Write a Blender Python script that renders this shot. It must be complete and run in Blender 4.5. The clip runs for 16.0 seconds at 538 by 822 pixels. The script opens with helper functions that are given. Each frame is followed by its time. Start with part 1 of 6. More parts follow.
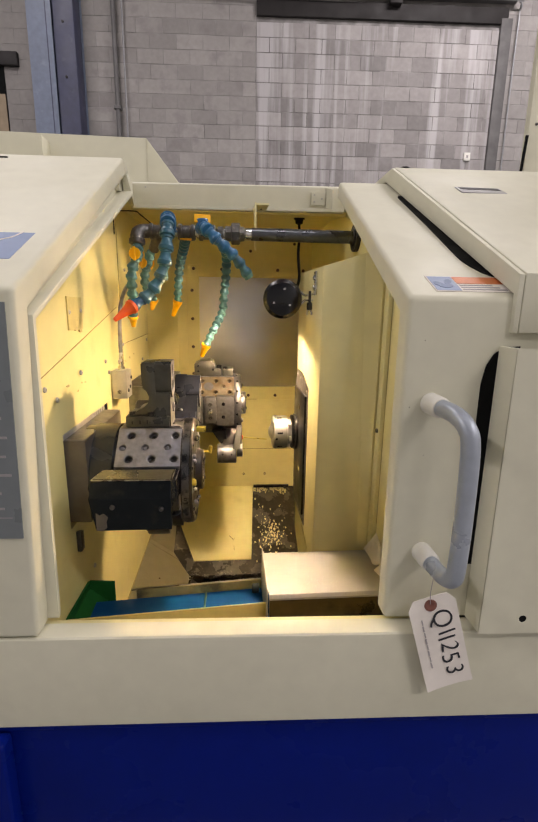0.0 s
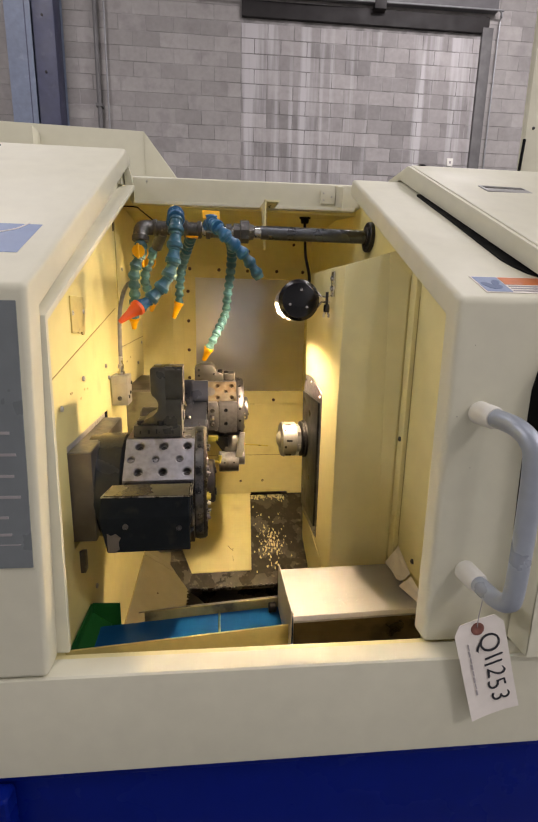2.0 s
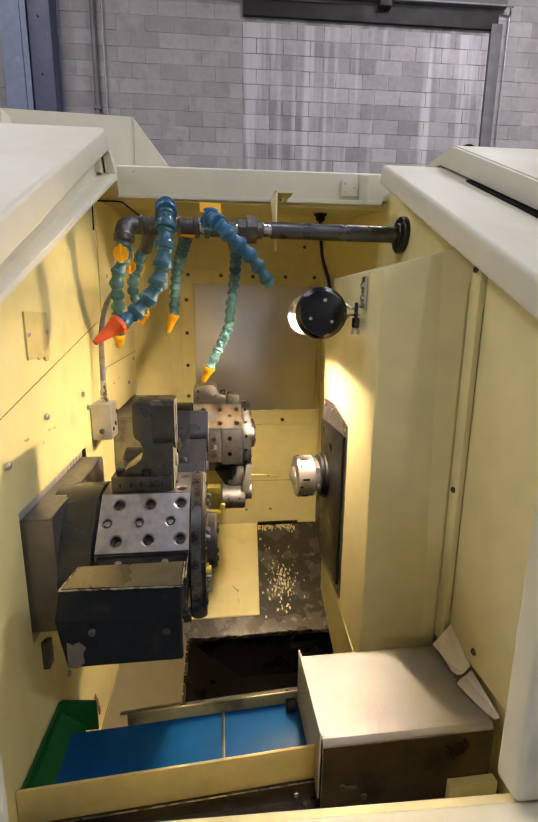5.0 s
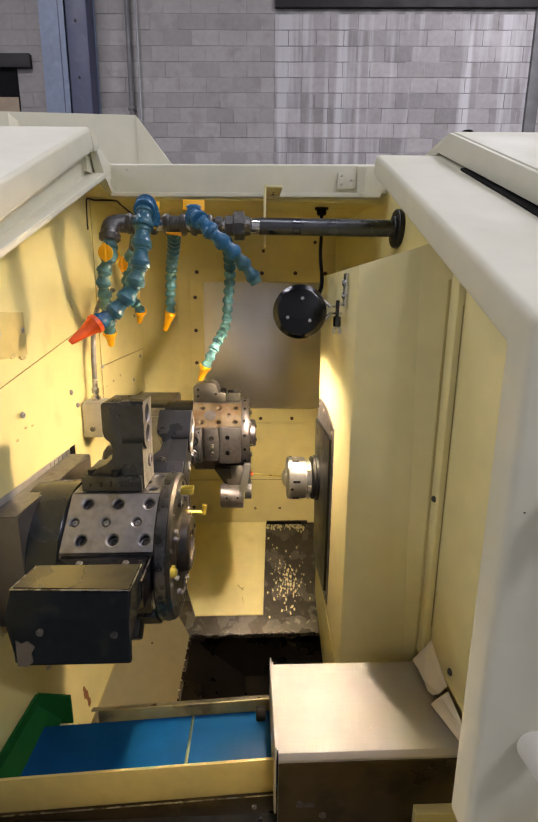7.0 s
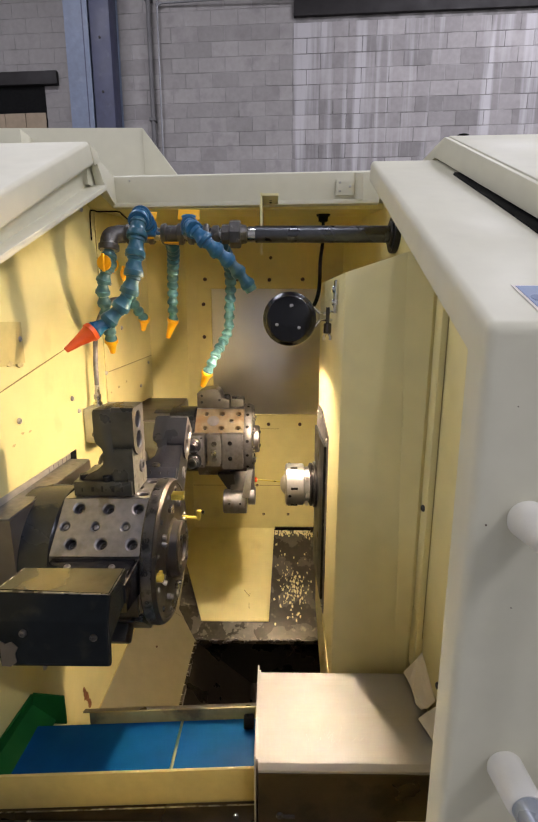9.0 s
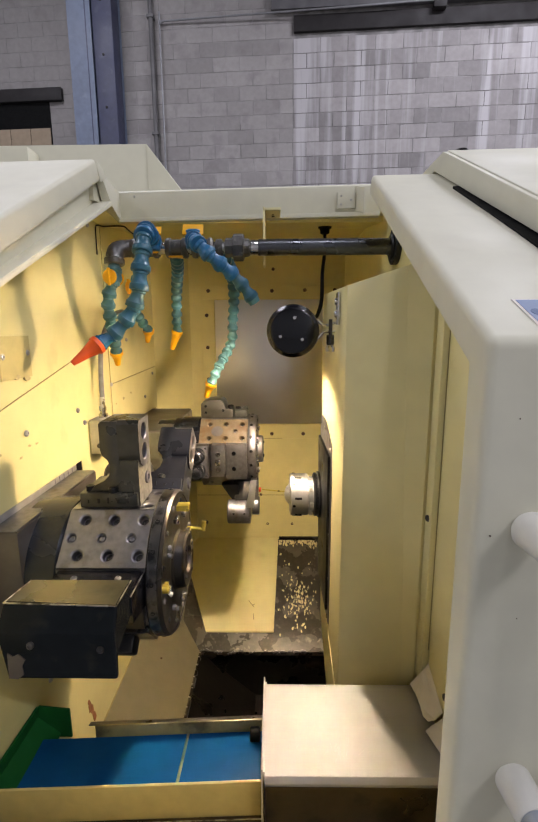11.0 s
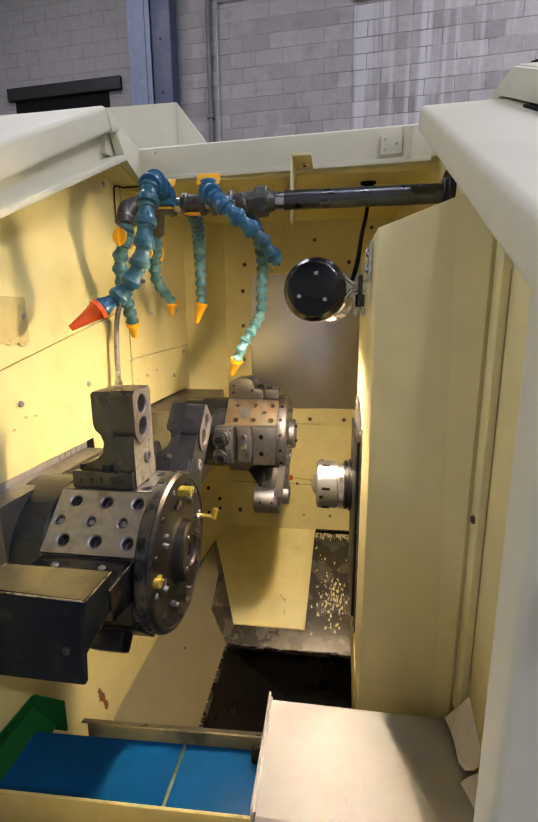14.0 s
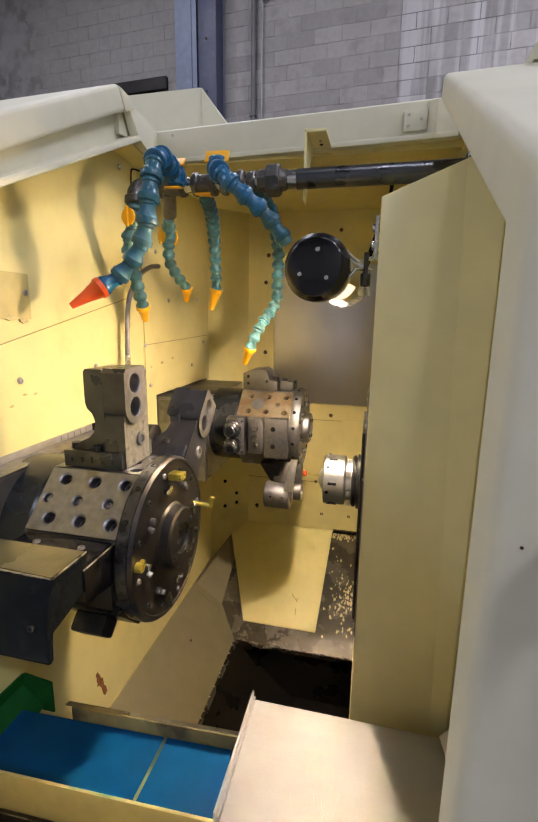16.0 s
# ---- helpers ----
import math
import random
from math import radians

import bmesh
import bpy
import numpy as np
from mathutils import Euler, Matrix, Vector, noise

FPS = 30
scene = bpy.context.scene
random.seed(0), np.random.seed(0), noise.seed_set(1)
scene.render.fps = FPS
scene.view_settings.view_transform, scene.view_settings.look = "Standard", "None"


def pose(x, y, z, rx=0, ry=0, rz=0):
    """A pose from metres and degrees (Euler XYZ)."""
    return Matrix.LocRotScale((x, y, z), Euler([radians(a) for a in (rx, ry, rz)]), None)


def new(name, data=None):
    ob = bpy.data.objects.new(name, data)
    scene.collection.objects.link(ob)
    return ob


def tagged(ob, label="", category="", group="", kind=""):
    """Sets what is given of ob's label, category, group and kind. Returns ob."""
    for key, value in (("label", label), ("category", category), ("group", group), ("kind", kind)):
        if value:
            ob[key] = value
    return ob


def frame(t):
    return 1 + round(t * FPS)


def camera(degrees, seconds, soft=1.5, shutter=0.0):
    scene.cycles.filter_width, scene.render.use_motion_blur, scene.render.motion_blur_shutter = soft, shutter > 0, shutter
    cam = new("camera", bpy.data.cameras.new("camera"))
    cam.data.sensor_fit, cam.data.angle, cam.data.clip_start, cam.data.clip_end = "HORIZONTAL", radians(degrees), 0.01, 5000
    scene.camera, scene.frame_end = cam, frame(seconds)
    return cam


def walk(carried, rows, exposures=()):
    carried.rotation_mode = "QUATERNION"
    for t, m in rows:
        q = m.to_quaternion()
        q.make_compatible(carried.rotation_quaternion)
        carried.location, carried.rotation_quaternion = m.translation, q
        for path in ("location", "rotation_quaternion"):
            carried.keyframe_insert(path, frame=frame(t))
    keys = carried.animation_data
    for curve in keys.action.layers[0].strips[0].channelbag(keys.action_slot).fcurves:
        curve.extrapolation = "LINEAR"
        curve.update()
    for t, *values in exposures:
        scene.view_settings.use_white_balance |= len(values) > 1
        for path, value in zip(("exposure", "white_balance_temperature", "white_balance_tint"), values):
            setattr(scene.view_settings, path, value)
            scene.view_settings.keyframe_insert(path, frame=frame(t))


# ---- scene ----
cam = camera(63.4, 16.0, 1.9)
METRES, EYE, TILT, LEAN, TURN = 0.9, 1.55, 0.0, 0.0, -5.0
ROWS = [
    (0.0, 0.0, 0.0, 0.0, 0.2, -12.76, -0.87),
    (0.5, -0.0266, 0.0132, -0.0006, -0.83, -12.52, -1.0),
    (1.0, -0.0663, 0.0302, -0.0062, -1.84, -12.42, -1.09),
    (1.5, -0.0805, 0.0413, -0.0025, -2.31, -12.34, -1.17),
    (2.0, -0.1072, 0.081, -0.0037, -2.36, -12.38, -1.15),
    (2.5, -0.0793, 0.1493, -0.0009, -1.89, -12.12, -1.12),
    (3.0, -0.0824, 0.2368, 0.0069, -1.81, -12.05, -1.05),
    (3.5, -0.1163, 0.3093, 0.0178, -2.24, -11.91, -1.0),
    (4.0, -0.129, 0.3397, 0.0224, -2.61, -11.7, -0.84),
    (6.5, -0.0423, 0.3922, 0.0294, 1.09, -12.2, -0.44),
    (7.0, 0.0147, 0.3985, 0.0331, 2.67, -12.35, -0.5),
    (7.5, 0.0604, 0.3873, 0.0345, 3.91, -12.34, -0.49),
    (8.0, 0.0858, 0.3862, 0.0347, 4.88, -12.21, -0.41),
    (8.5, 0.0893, 0.4025, 0.0337, 5.4, -12.01, -0.2),
    (9.0, 0.0895, 0.4018, 0.0384, 5.54, -11.71, -0.07),
    (11.5, 0.086, 0.3928, 0.0459, 5.87, -10.32, 0.45),
    (12.0, 0.0848, 0.3982, 0.0449, 6.07, -10.14, 0.51),
    (12.5, 0.0837, 0.4032, 0.045, 6.87, -10.23, 0.57),
    (13.0, 0.0889, 0.4122, 0.0416, 8.43, -10.69, 0.63),
    (13.5, 0.1157, 0.4614, 0.008, 10.76, -11.39, 0.62),
    (14.0, 0.1495, 0.5428, -0.0142, 12.99, -11.87, 0.4),
    (14.5, 0.2237, 0.5863, -0.0413, 15.38, -12.31, 0.02),
    (15.0, 0.2324, 0.5997, -0.064, 16.9, -12.27, -0.33),
    (15.5, 0.2234, 0.6014, -0.0589, 17.71, -12.01, -0.6),
    (16.0, 0.2161, 0.6002, -0.0534, 18.03, -11.81, -0.76),
]
walk(cam, [(t, pose(0, 0, EYE, TILT, LEAN, TURN) @ pose(METRES * x, METRES * y, METRES * z, 90 + pitch, roll, yaw)) for t, x, y, z, yaw, pitch, roll in ROWS],
     exposures=((0.0, 0.10, 7900, 24), (4.2, 0.0, 7250, 24), (6.3, 0.0, 7050, 24), (16.0, 0.0, 6800, 24)))

# ---- world, lights ----
world = bpy.data.worlds.new("world")
world.use_nodes = True
world.node_tree.nodes["Background"].inputs[0].default_value = (0.8, 0.9, 1.0, 1)
world.node_tree.nodes["Background"].inputs[1].default_value = 0.02
scene.world = world


def area(name, x, y, z, sx, sy, watts, col, rx=0, ry=0):
    d = bpy.data.lights.new(name, "AREA")
    d.shape, d.size, d.size_y, d.energy, d.color = "RECTANGLE", sx, sy, watts, col
    ob = new(name, d)
    ob.matrix_world = pose(x, y, z, rx, ry, 0)
    return ob


COOL = (0.80, 0.90, 1.0)
for lx, ly, sx, sy, w in ((0.6, -1.2, 0.4, 2.0, 66), (4.8, -4.4, 2.0, 0.4, 300), (-3.0, 4.8, 2.4, 0.4, 125), (3.6, 4.8, 2.4, 0.4, 280), (-7.6, -0.6, 0.5, 2.4, 330), (7.9, -0.8, 0.4, 2.4, 330)):
    area("shop_light", lx, ly, 7.6, sx, sy, w, COOL)


# ---- materials ----
def mat(name, col, rough=0.5, metal=0.0, grain=(60, 0.08), stain=None, bump=(400, 0.02), rvar=0.1, streak=None, coat=0.0, random_value=0.0):
    """grain: scale, amount. stain: scale, colour, amount, threshold. streak: scale xyz, colour, threshold."""
    m = bpy.data.materials.new(name)
    m.use_nodes = True
    nt = m.node_tree
    b = nt.nodes["Principled BSDF"]
    b.inputs["Metallic"].default_value = metal
    b.inputs["Coat Weight"].default_value = coat
    tc = nt.nodes.new("ShaderNodeNewGeometry")

    def tex(scale, detail=4, vec=None):
        n = nt.nodes.new("ShaderNodeTexNoise")
        n.inputs["Scale"].default_value = scale
        n.inputs["Detail"].default_value = detail
        nt.links.new(vec or tc.outputs["Position"], n.inputs["Vector"])
        return n.outputs["Fac"]

    def ramp(fac, lo, hi, a=0.0, c=1.0):
        n = nt.nodes.new("ShaderNodeMapRange")
        for k, v in zip(("From Min", "From Max", "To Min", "To Max"), (lo, hi, a, c)):
            n.inputs[k].default_value = v
        nt.links.new(fac, n.inputs["Value"])
        return n.outputs["Result"]

    def mix(fac, a, c, mode="MIX"):
        n = nt.nodes.new("ShaderNodeMix")
        n.data_type, n.blend_type = "RGBA", mode
        for sock, v in ((n.inputs["Factor"], fac), (n.inputs["A"], a), (n.inputs["B"], c)):
            if hasattr(v, "node"):
                nt.links.new(v, sock)
            else:
                sock.default_value = v
        return n.outputs["Result"]

    def mul(colour, fac):
        n = nt.nodes.new("ShaderNodeVectorMath")
        n.operation = "SCALE"
        nt.links.new(colour, n.inputs[0])
        nt.links.new(fac, n.inputs["Scale"])
        return n.outputs[0]

    rgb = nt.nodes.new("ShaderNodeRGB")
    rgb.outputs[0].default_value = (*col, 1)
    c = rgb.outputs[0]
    g = tex(grain[0])
    c = mul(c, ramp(g, 0.25, 0.75, 1 - grain[1], 1 + grain[1]))
    c = mul(c, ramp(tex(3.0, 3), 0.3, 0.7, 1 - grain[1] * 0.6, 1 + grain[1] * 0.6))
    if random_value:
        oi = nt.nodes.new("ShaderNodeObjectInfo")
        c = mul(c, ramp(oi.outputs["Random"], 0, 1, 1 - random_value, 1 + random_value))
    if stain:
        f = ramp(tex(stain[0], 6), stain[3], stain[3] + 0.12, 0, stain[2])
        c = mix(f, c, (*stain[1], 1))
    if streak:
        mp = nt.nodes.new("ShaderNodeMapping")
        mp.inputs["Scale"].default_value = streak[0]
        nt.links.new(tc.outputs["Position"], mp.inputs["Vector"])
        f = ramp(tex(1.0, 5, mp.outputs[0]), streak[2], streak[2] + 0.16, 0, streak[3])
        c = mix(f, c, (*streak[1], 1))
    nt.links.new(c, b.inputs["Base Color"])
    nt.links.new(ramp(tex(grain[0] * 0.3), 0.3, 0.7, max(0.03, rough - rvar), min(1, rough + rvar)), b.inputs["Roughness"])
    if bump:
        bn = nt.nodes.new("ShaderNodeBump")
        bn.inputs["Strength"].default_value = bump[1] * 10
        bn.inputs["Distance"].default_value = 0.001
        nt.links.new(tex(bump[0], 3), bn.inputs["Height"])
        nt.links.new(bn.outputs[0], b.inputs["Normal"])
    return m


def glow(name, col, strength):
    m = bpy.data.materials.new(name)
    m.use_nodes = True
    b = m.node_tree.nodes["Principled BSDF"]
    b.inputs["Base Color"].default_value = (*col, 1)
    b.inputs["Emission Color"].default_value = (*col, 1)
    b.inputs["Emission Strength"].default_value = strength
    return m


CREAM = mat("cream_paint", (0.66, 0.635, 0.50), 0.54, grain=(25, 0.03), stain=(5, (0.5, 0.46, 0.34), 0.22, 0.62), bump=(450, 0.004))
CREAM.node_tree.nodes["Principled BSDF"].inputs["Specular IOR Level"].default_value = 0.38
YELLOW = mat("chamber_paint", (0.745, 0.655, 0.30), 0.42, grain=(18, 0.04), stain=(7, (0.52, 0.40, 0.16), 0.35, 0.62), bump=(600, 0.015))
PALE = mat("pale_yellow_paint", (0.74, 0.665, 0.355), 0.38, grain=(18, 0.04), stain=(6, (0.60, 0.48, 0.24), 0.25, 0.60), bump=(600, 0.012))
BLUE = mat("blue_paint", (0.0, 0.009, 0.150), 0.28, grain=(20, 0.05), bump=(700, 0.012))
BLUE.node_tree.nodes["Principled BSDF"].inputs["Specular IOR Level"].default_value = 0.06
STEEL = mat("ground_steel", (0.28, 0.272, 0.292), 0.44, 1.0, grain=(70, 0.18), stain=(22, (0.15, 0.12, 0.09), 0.6, 0.57), bump=(300, 0.02))
BRIGHT = mat("bright_steel", (0.62, 0.61, 0.59), 0.24, 1.0, grain=(120, 0.06), bump=(500, 0.01))
TURNED = mat("turned_bright_steel", (0.52, 0.51, 0.50), 0.40, 0.9, grain=(120, 0.06), bump=(400, 0.01))
DARK = mat("blackened_steel", (0.075, 0.072, 0.07), 0.34, 0.9, grain=(50, 0.2), stain=(40, (0.3, 0.28, 0.25), 0.5, 0.64), bump=(250, 0.03))
BLACK = mat("black_oxide", (0.018, 0.018, 0.019), 0.35, 0.5, grain=(50, 0.2), bump=(200, 0.02))
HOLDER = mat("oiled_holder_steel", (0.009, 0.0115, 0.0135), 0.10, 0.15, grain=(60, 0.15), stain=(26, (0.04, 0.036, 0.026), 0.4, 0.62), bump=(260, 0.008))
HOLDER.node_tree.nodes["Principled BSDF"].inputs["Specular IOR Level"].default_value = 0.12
STAINLESS = mat("brushed_stainless", (0.41, 0.40, 0.395), 0.56, 0.3, grain=(14, 0.06), streak=((2, 220, 220), (0.46, 0.44, 0.42), 0.5, 0.12), bump=(300, 0.015))
RUST = mat("stained_turret_face", (0.36, 0.29, 0.20), 0.42, 1.0, grain=(60, 0.15), stain=(18, (0.30, 0.17, 0.08), 0.65, 0.52), bump=(300, 0.03))
# Real rubber, and the black fillers that stand in for shaded gaps.
RUBBERGAP = mat("black_rubber", (0.005, 0.005, 0.005), 0.7, grain=(80, 0.1))
RUBBERGAP.node_tree.nodes["Principled BSDF"].inputs["Specular IOR Level"].default_value = 0.12
HOSE_BLUE = mat("blue_hose_plastic", (0.008, 0.105, 0.22), 0.33, grain=(40, 0.15), bump=(300, 0.02), random_value=0.2)
HOSE_MID = mat("blue_teal_hose_plastic", (0.022, 0.115, 0.17), 0.34, grain=(40, 0.15), bump=(300, 0.02), random_value=0.2)
HOSE_TEAL = mat("teal_hose_plastic", (0.045, 0.145, 0.17), 0.36, grain=(40, 0.15), bump=(300, 0.02), random_value=0.2)
HOSE_PALE = mat("pale_teal_hose_plastic", (0.085, 0.225, 0.24), 0.4, grain=(40, 0.12), bump=(300, 0.02), random_value=0.15)
HOSE_DEEP = mat("deep_teal_hose_plastic", (0.006, 0.085, 0.125), 0.35, grain=(40, 0.15), bump=(300, 0.02), random_value=0.2)
ORANGE = mat("orange_plastic", (0.88, 0.42, 0.008), 0.4, grain=(40, 0.06))
RED = mat("red_orange_plastic", (0.78, 0.10, 0.015), 0.42, grain=(40, 0.06))
BRASS = mat("yellow_brass", (0.60, 0.48, 0.09), 0.32, 0.7, grain=(80, 0.1))
GALV = mat("galvanised_fitting", (0.11, 0.105, 0.10), 0.42, 0.8, grain=(90, 0.2), stain=(60, (0.55, 0.53, 0.48), 0.5, 0.62), bump=(300, 0.05))
BELT = mat("blue_belt", (0.0, 0.07, 0.22), 0.38, grain=(30, 0.08), bump=(300, 0.01))
BELT.node_tree.nodes["Principled BSDF"].inputs["Specular IOR Level"].default_value = 0.12
GREEN = mat("green_plastic", (0.004, 0.085, 0.018), 0.45, grain=(30, 0.1))
GREEN.node_tree.nodes["Principled BSDF"].inputs["Specular IOR Level"].default_value = 0.15
GREASE = mat("worn_oily_steel", (0.075, 0.066, 0.052), 0.26, 0.45, grain=(40, 0.25), stain=(38, (0.30, 0.27, 0.20), 0.6, 0.60), bump=(70, 0.10))
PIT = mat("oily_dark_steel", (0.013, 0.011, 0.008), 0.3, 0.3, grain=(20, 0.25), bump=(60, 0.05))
GREYPANEL = mat("grey_chute_paint", (0.18, 0.158, 0.10), 0.4, grain=(20, 0.08), stain=(9, (0.2, 0.17, 0.11), 0.4, 0.6))
CAPBLACK = mat("gloss_black_cap", (0.004, 0.004, 0.006), 0.12, grain=(40, 0.05))
WHITEP = mat("white_plastic", (0.74, 0.72, 0.66), 0.4, grain=(40, 0.05))
GREYTUBE = mat("grey_blue_tube", (0.36, 0.40, 0.46), 0.33, 0.3, grain=(40, 0.06))
PAPER = mat("card_paper", (0.78, 0.72, 0.66), 0.8, grain=(50, 0.04), bump=(300, 0.02))
INK = mat("black_ink", (0.02, 0.02, 0.025), 0.7)
FADEINK = mat("faded_ink", (0.36, 0.33, 0.33), 0.8)
BROWN = mat("brown_eyelet", (0.20, 0.07, 0.05), 0.6)
LABELBLUE = mat("pale_blue_label", (0.20, 0.27, 0.42), 0.5, grain=(40, 0.04))
LABELGREY = mat("grey_fascia", (0.175, 0.195, 0.205), 0.35, grain=(30, 0.06))
LABELORANGE = mat("orange_label", (0.62, 0.16, 0.04), 0.4)
LABELDARK = mat("dark_label_blue", (0.05, 0.10, 0.22), 0.4)
BLOCK = mat("grey_block", (0.31, 0.29, 0.28), 0.9, grain=(14, 0.08), stain=(4, (0.22, 0.20, 0.20), 0.5, 0.55), bump=(60, 0.08), random_value=0.13)
INFILL = mat("streaked_infill_block", (0.29, 0.27, 0.265), 0.9, grain=(14, 0.09), streak=((6.5, 6.5, 0.30), (0.52, 0.50, 0.51), 0.47, 0.75), bump=(60, 0.08), random_value=0.26)
MORTAR = mat("grey_mortar", (0.262, 0.245, 0.24), 0.95, grain=(3, 0.25), stain=(6, (0.30, 0.285, 0.28), 0.8, 0.48))
DARKMORTAR = mat("dark_infill_mortar", (0.20, 0.188, 0.183), 0.95, grain=(5, 0.35), stain=(3, (0.33, 0.315, 0.31), 0.85, 0.47))
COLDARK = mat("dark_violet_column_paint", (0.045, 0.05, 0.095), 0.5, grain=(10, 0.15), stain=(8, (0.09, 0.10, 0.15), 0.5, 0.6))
COLBLUE = mat("blue_grey_column_paint", (0.15, 0.185, 0.26), 0.5, grain=(10, 0.15), stain=(8, (0.26, 0.29, 0.36), 0.35, 0.6))
IRON = mat("dark_iron", (0.012, 0.009, 0.009), 0.7, 0.0, grain=(15, 0.2))
CONDUIT = mat("conduit_metal", (0.30, 0.30, 0.31), 0.45, 0.6, grain=(15, 0.1))
TANWOOD = mat("tan_boards", (0.33, 0.25, 0.17), 0.7, grain=(12, 0.1))
CONCRETE = mat("concrete", (0.25, 0.246, 0.235), 0.8, grain=(10, 0.12))
ROOFDECK = mat("dark_roof_deck", (0.06, 0.06, 0.065), 0.8, grain=(6, 0.1))
PLASTER = mat("painted_wall", (0.55, 0.55, 0.54), 0.85, grain=(6, 0.08))
MIRRORISH = mat("polished_panel", (0.80, 0.78, 0.80), 0.34, 1.0, grain=(3, 0.08), bump=None, rvar=0.02)
DARKRUST = mat("rusty_dark_screw", (0.10, 0.06, 0.04), 0.5, 0.6, grain=(80, 0.3))
WORNRIM = mat("flaked_black_rim", (0.11, 0.108, 0.108), 0.34, 0.85, grain=(60, 0.2), stain=(38, (0.02, 0.021, 0.024), 0.9, 0.5), bump=(60, 0.04))
SLIDE = mat("greasy_slide_steel", (0.145, 0.125, 0.105), 0.42, 0.55, grain=(30, 0.12), stain=(14, (0.12, 0.095, 0.075), 0.5, 0.58), bump=(200, 0.02))
OILSTEEL = mat("oily_grey_steel", (0.17, 0.16, 0.145), 0.36, 0.9, grain=(30, 0.15), stain=(18, (0.08, 0.06, 0.045), 0.6, 0.58), bump=(200, 0.02))
DISC = mat("worn_dark_disc", (0.052, 0.048, 0.047), 0.36, 0.85, grain=(60, 0.12), stain=(30, (0.045, 0.043, 0.043), 0.6, 0.60), bump=(250, 0.03))
PIPESTEEL = mat("polished_pipe", (0.11, 0.115, 0.125), 0.30, 1.0, grain=(60, 0.08), bump=(300, 0.008))
ALU = mat("grey_aluminium", (0.52, 0.50, 0.46), 0.42, 0.7, grain=(50, 0.1), stain=(20, (0.3, 0.26, 0.18), 0.5, 0.6))
DARKWALL = mat("dark_painted_beam", (0.11, 0.105, 0.11), 0.6, grain=(6, 0.15))
JAMB = mat("grey_jamb", (0.10, 0.095, 0.095), 0.6, grain=(6, 0.2))
PIPEGREY = mat("dull_grey_pipe", (0.14, 0.135, 0.135), 0.6, 0.2, grain=(8, 0.15))
SEAM = mat("dark_joint", (0.34, 0.26, 0.115), 0.7)
UPRIGHT = mat("oily_upright_steel", (0.082, 0.080, 0.068), 0.32, 0.6, grain=(40, 0.18), stain=(17, (0.05, 0.042, 0.034), 0.75, 0.53), bump=(200, 0.03))
BLUESTEEL = mat("blue_grey_holder_steel", (0.021, 0.023, 0.032), 0.34, 0.45, grain=(40, 0.15), stain=(20, (0.035, 0.035, 0.045), 0.6, 0.58), bump=(200, 0.03))
NECK = mat("oiled_black_neck_steel", (0.030, 0.034, 0.042), 0.22, 0.55, grain=(50, 0.12), stain=(22, (0.09, 0.08, 0.065), 0.45, 0.62), bump=(250, 0.02))
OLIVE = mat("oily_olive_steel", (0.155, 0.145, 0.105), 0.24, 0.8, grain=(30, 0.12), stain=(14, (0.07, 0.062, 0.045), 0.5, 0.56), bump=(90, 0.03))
WORN = mat("worn_bright_edge", (0.50, 0.48, 0.44), 0.35, 1.0, grain=(150, 0.4), stain=(60, (0.08, 0.07, 0.06), 0.9, 0.5))
SMUDGE = mat("brown_smudge", (0.52, 0.42, 0.19), 0.55, grain=(90, 0.25))
OLIVEPAINT = mat("dirty_olive_paint", (0.30, 0.26, 0.12), 0.4, grain=(40, 0.12), stain=(9, (0.05, 0.042, 0.025), 0.85, 0.5))
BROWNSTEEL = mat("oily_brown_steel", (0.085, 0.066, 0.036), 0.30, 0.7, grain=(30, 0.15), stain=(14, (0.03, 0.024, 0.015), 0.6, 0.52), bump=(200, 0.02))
DIRTSHADE = mat("dirty_chamber_paint", (0.56, 0.46, 0.18), 0.45, grain=(40, 0.08), stain=(30, (0.45, 0.35, 0.16), 0.25, 0.58))
KHAKI = mat("oily_khaki_steel", (0.17, 0.16, 0.11), 0.4, 0.45, grain=(30, 0.15), stain=(16, (0.07, 0.062, 0.042), 0.7, 0.52), bump=(150, 0.02))
CAST = mat("rough_cast_steel", (0.30, 0.29, 0.26), 0.45, 0.7, grain=(90, 0.25), stain=(60, (0.12, 0.11, 0.095), 0.7, 0.54), bump=(120, 0.08))
RUSTMARK = mat("rust_mark", (0.28, 0.10, 0.03), 0.8, grain=(80, 0.4))
REFLECTOR = mat("brass_toned_reflector", (0.62, 0.54, 0.32), 0.45, 1.0, grain=(20, 0.05))
GLASSGLOW = glow("lamp_glass", (1.0, 0.93, 0.72), 1.0)
LEDGLOW = glow("lamp_tube_light", (1.0, 0.86, 0.58), 2100)


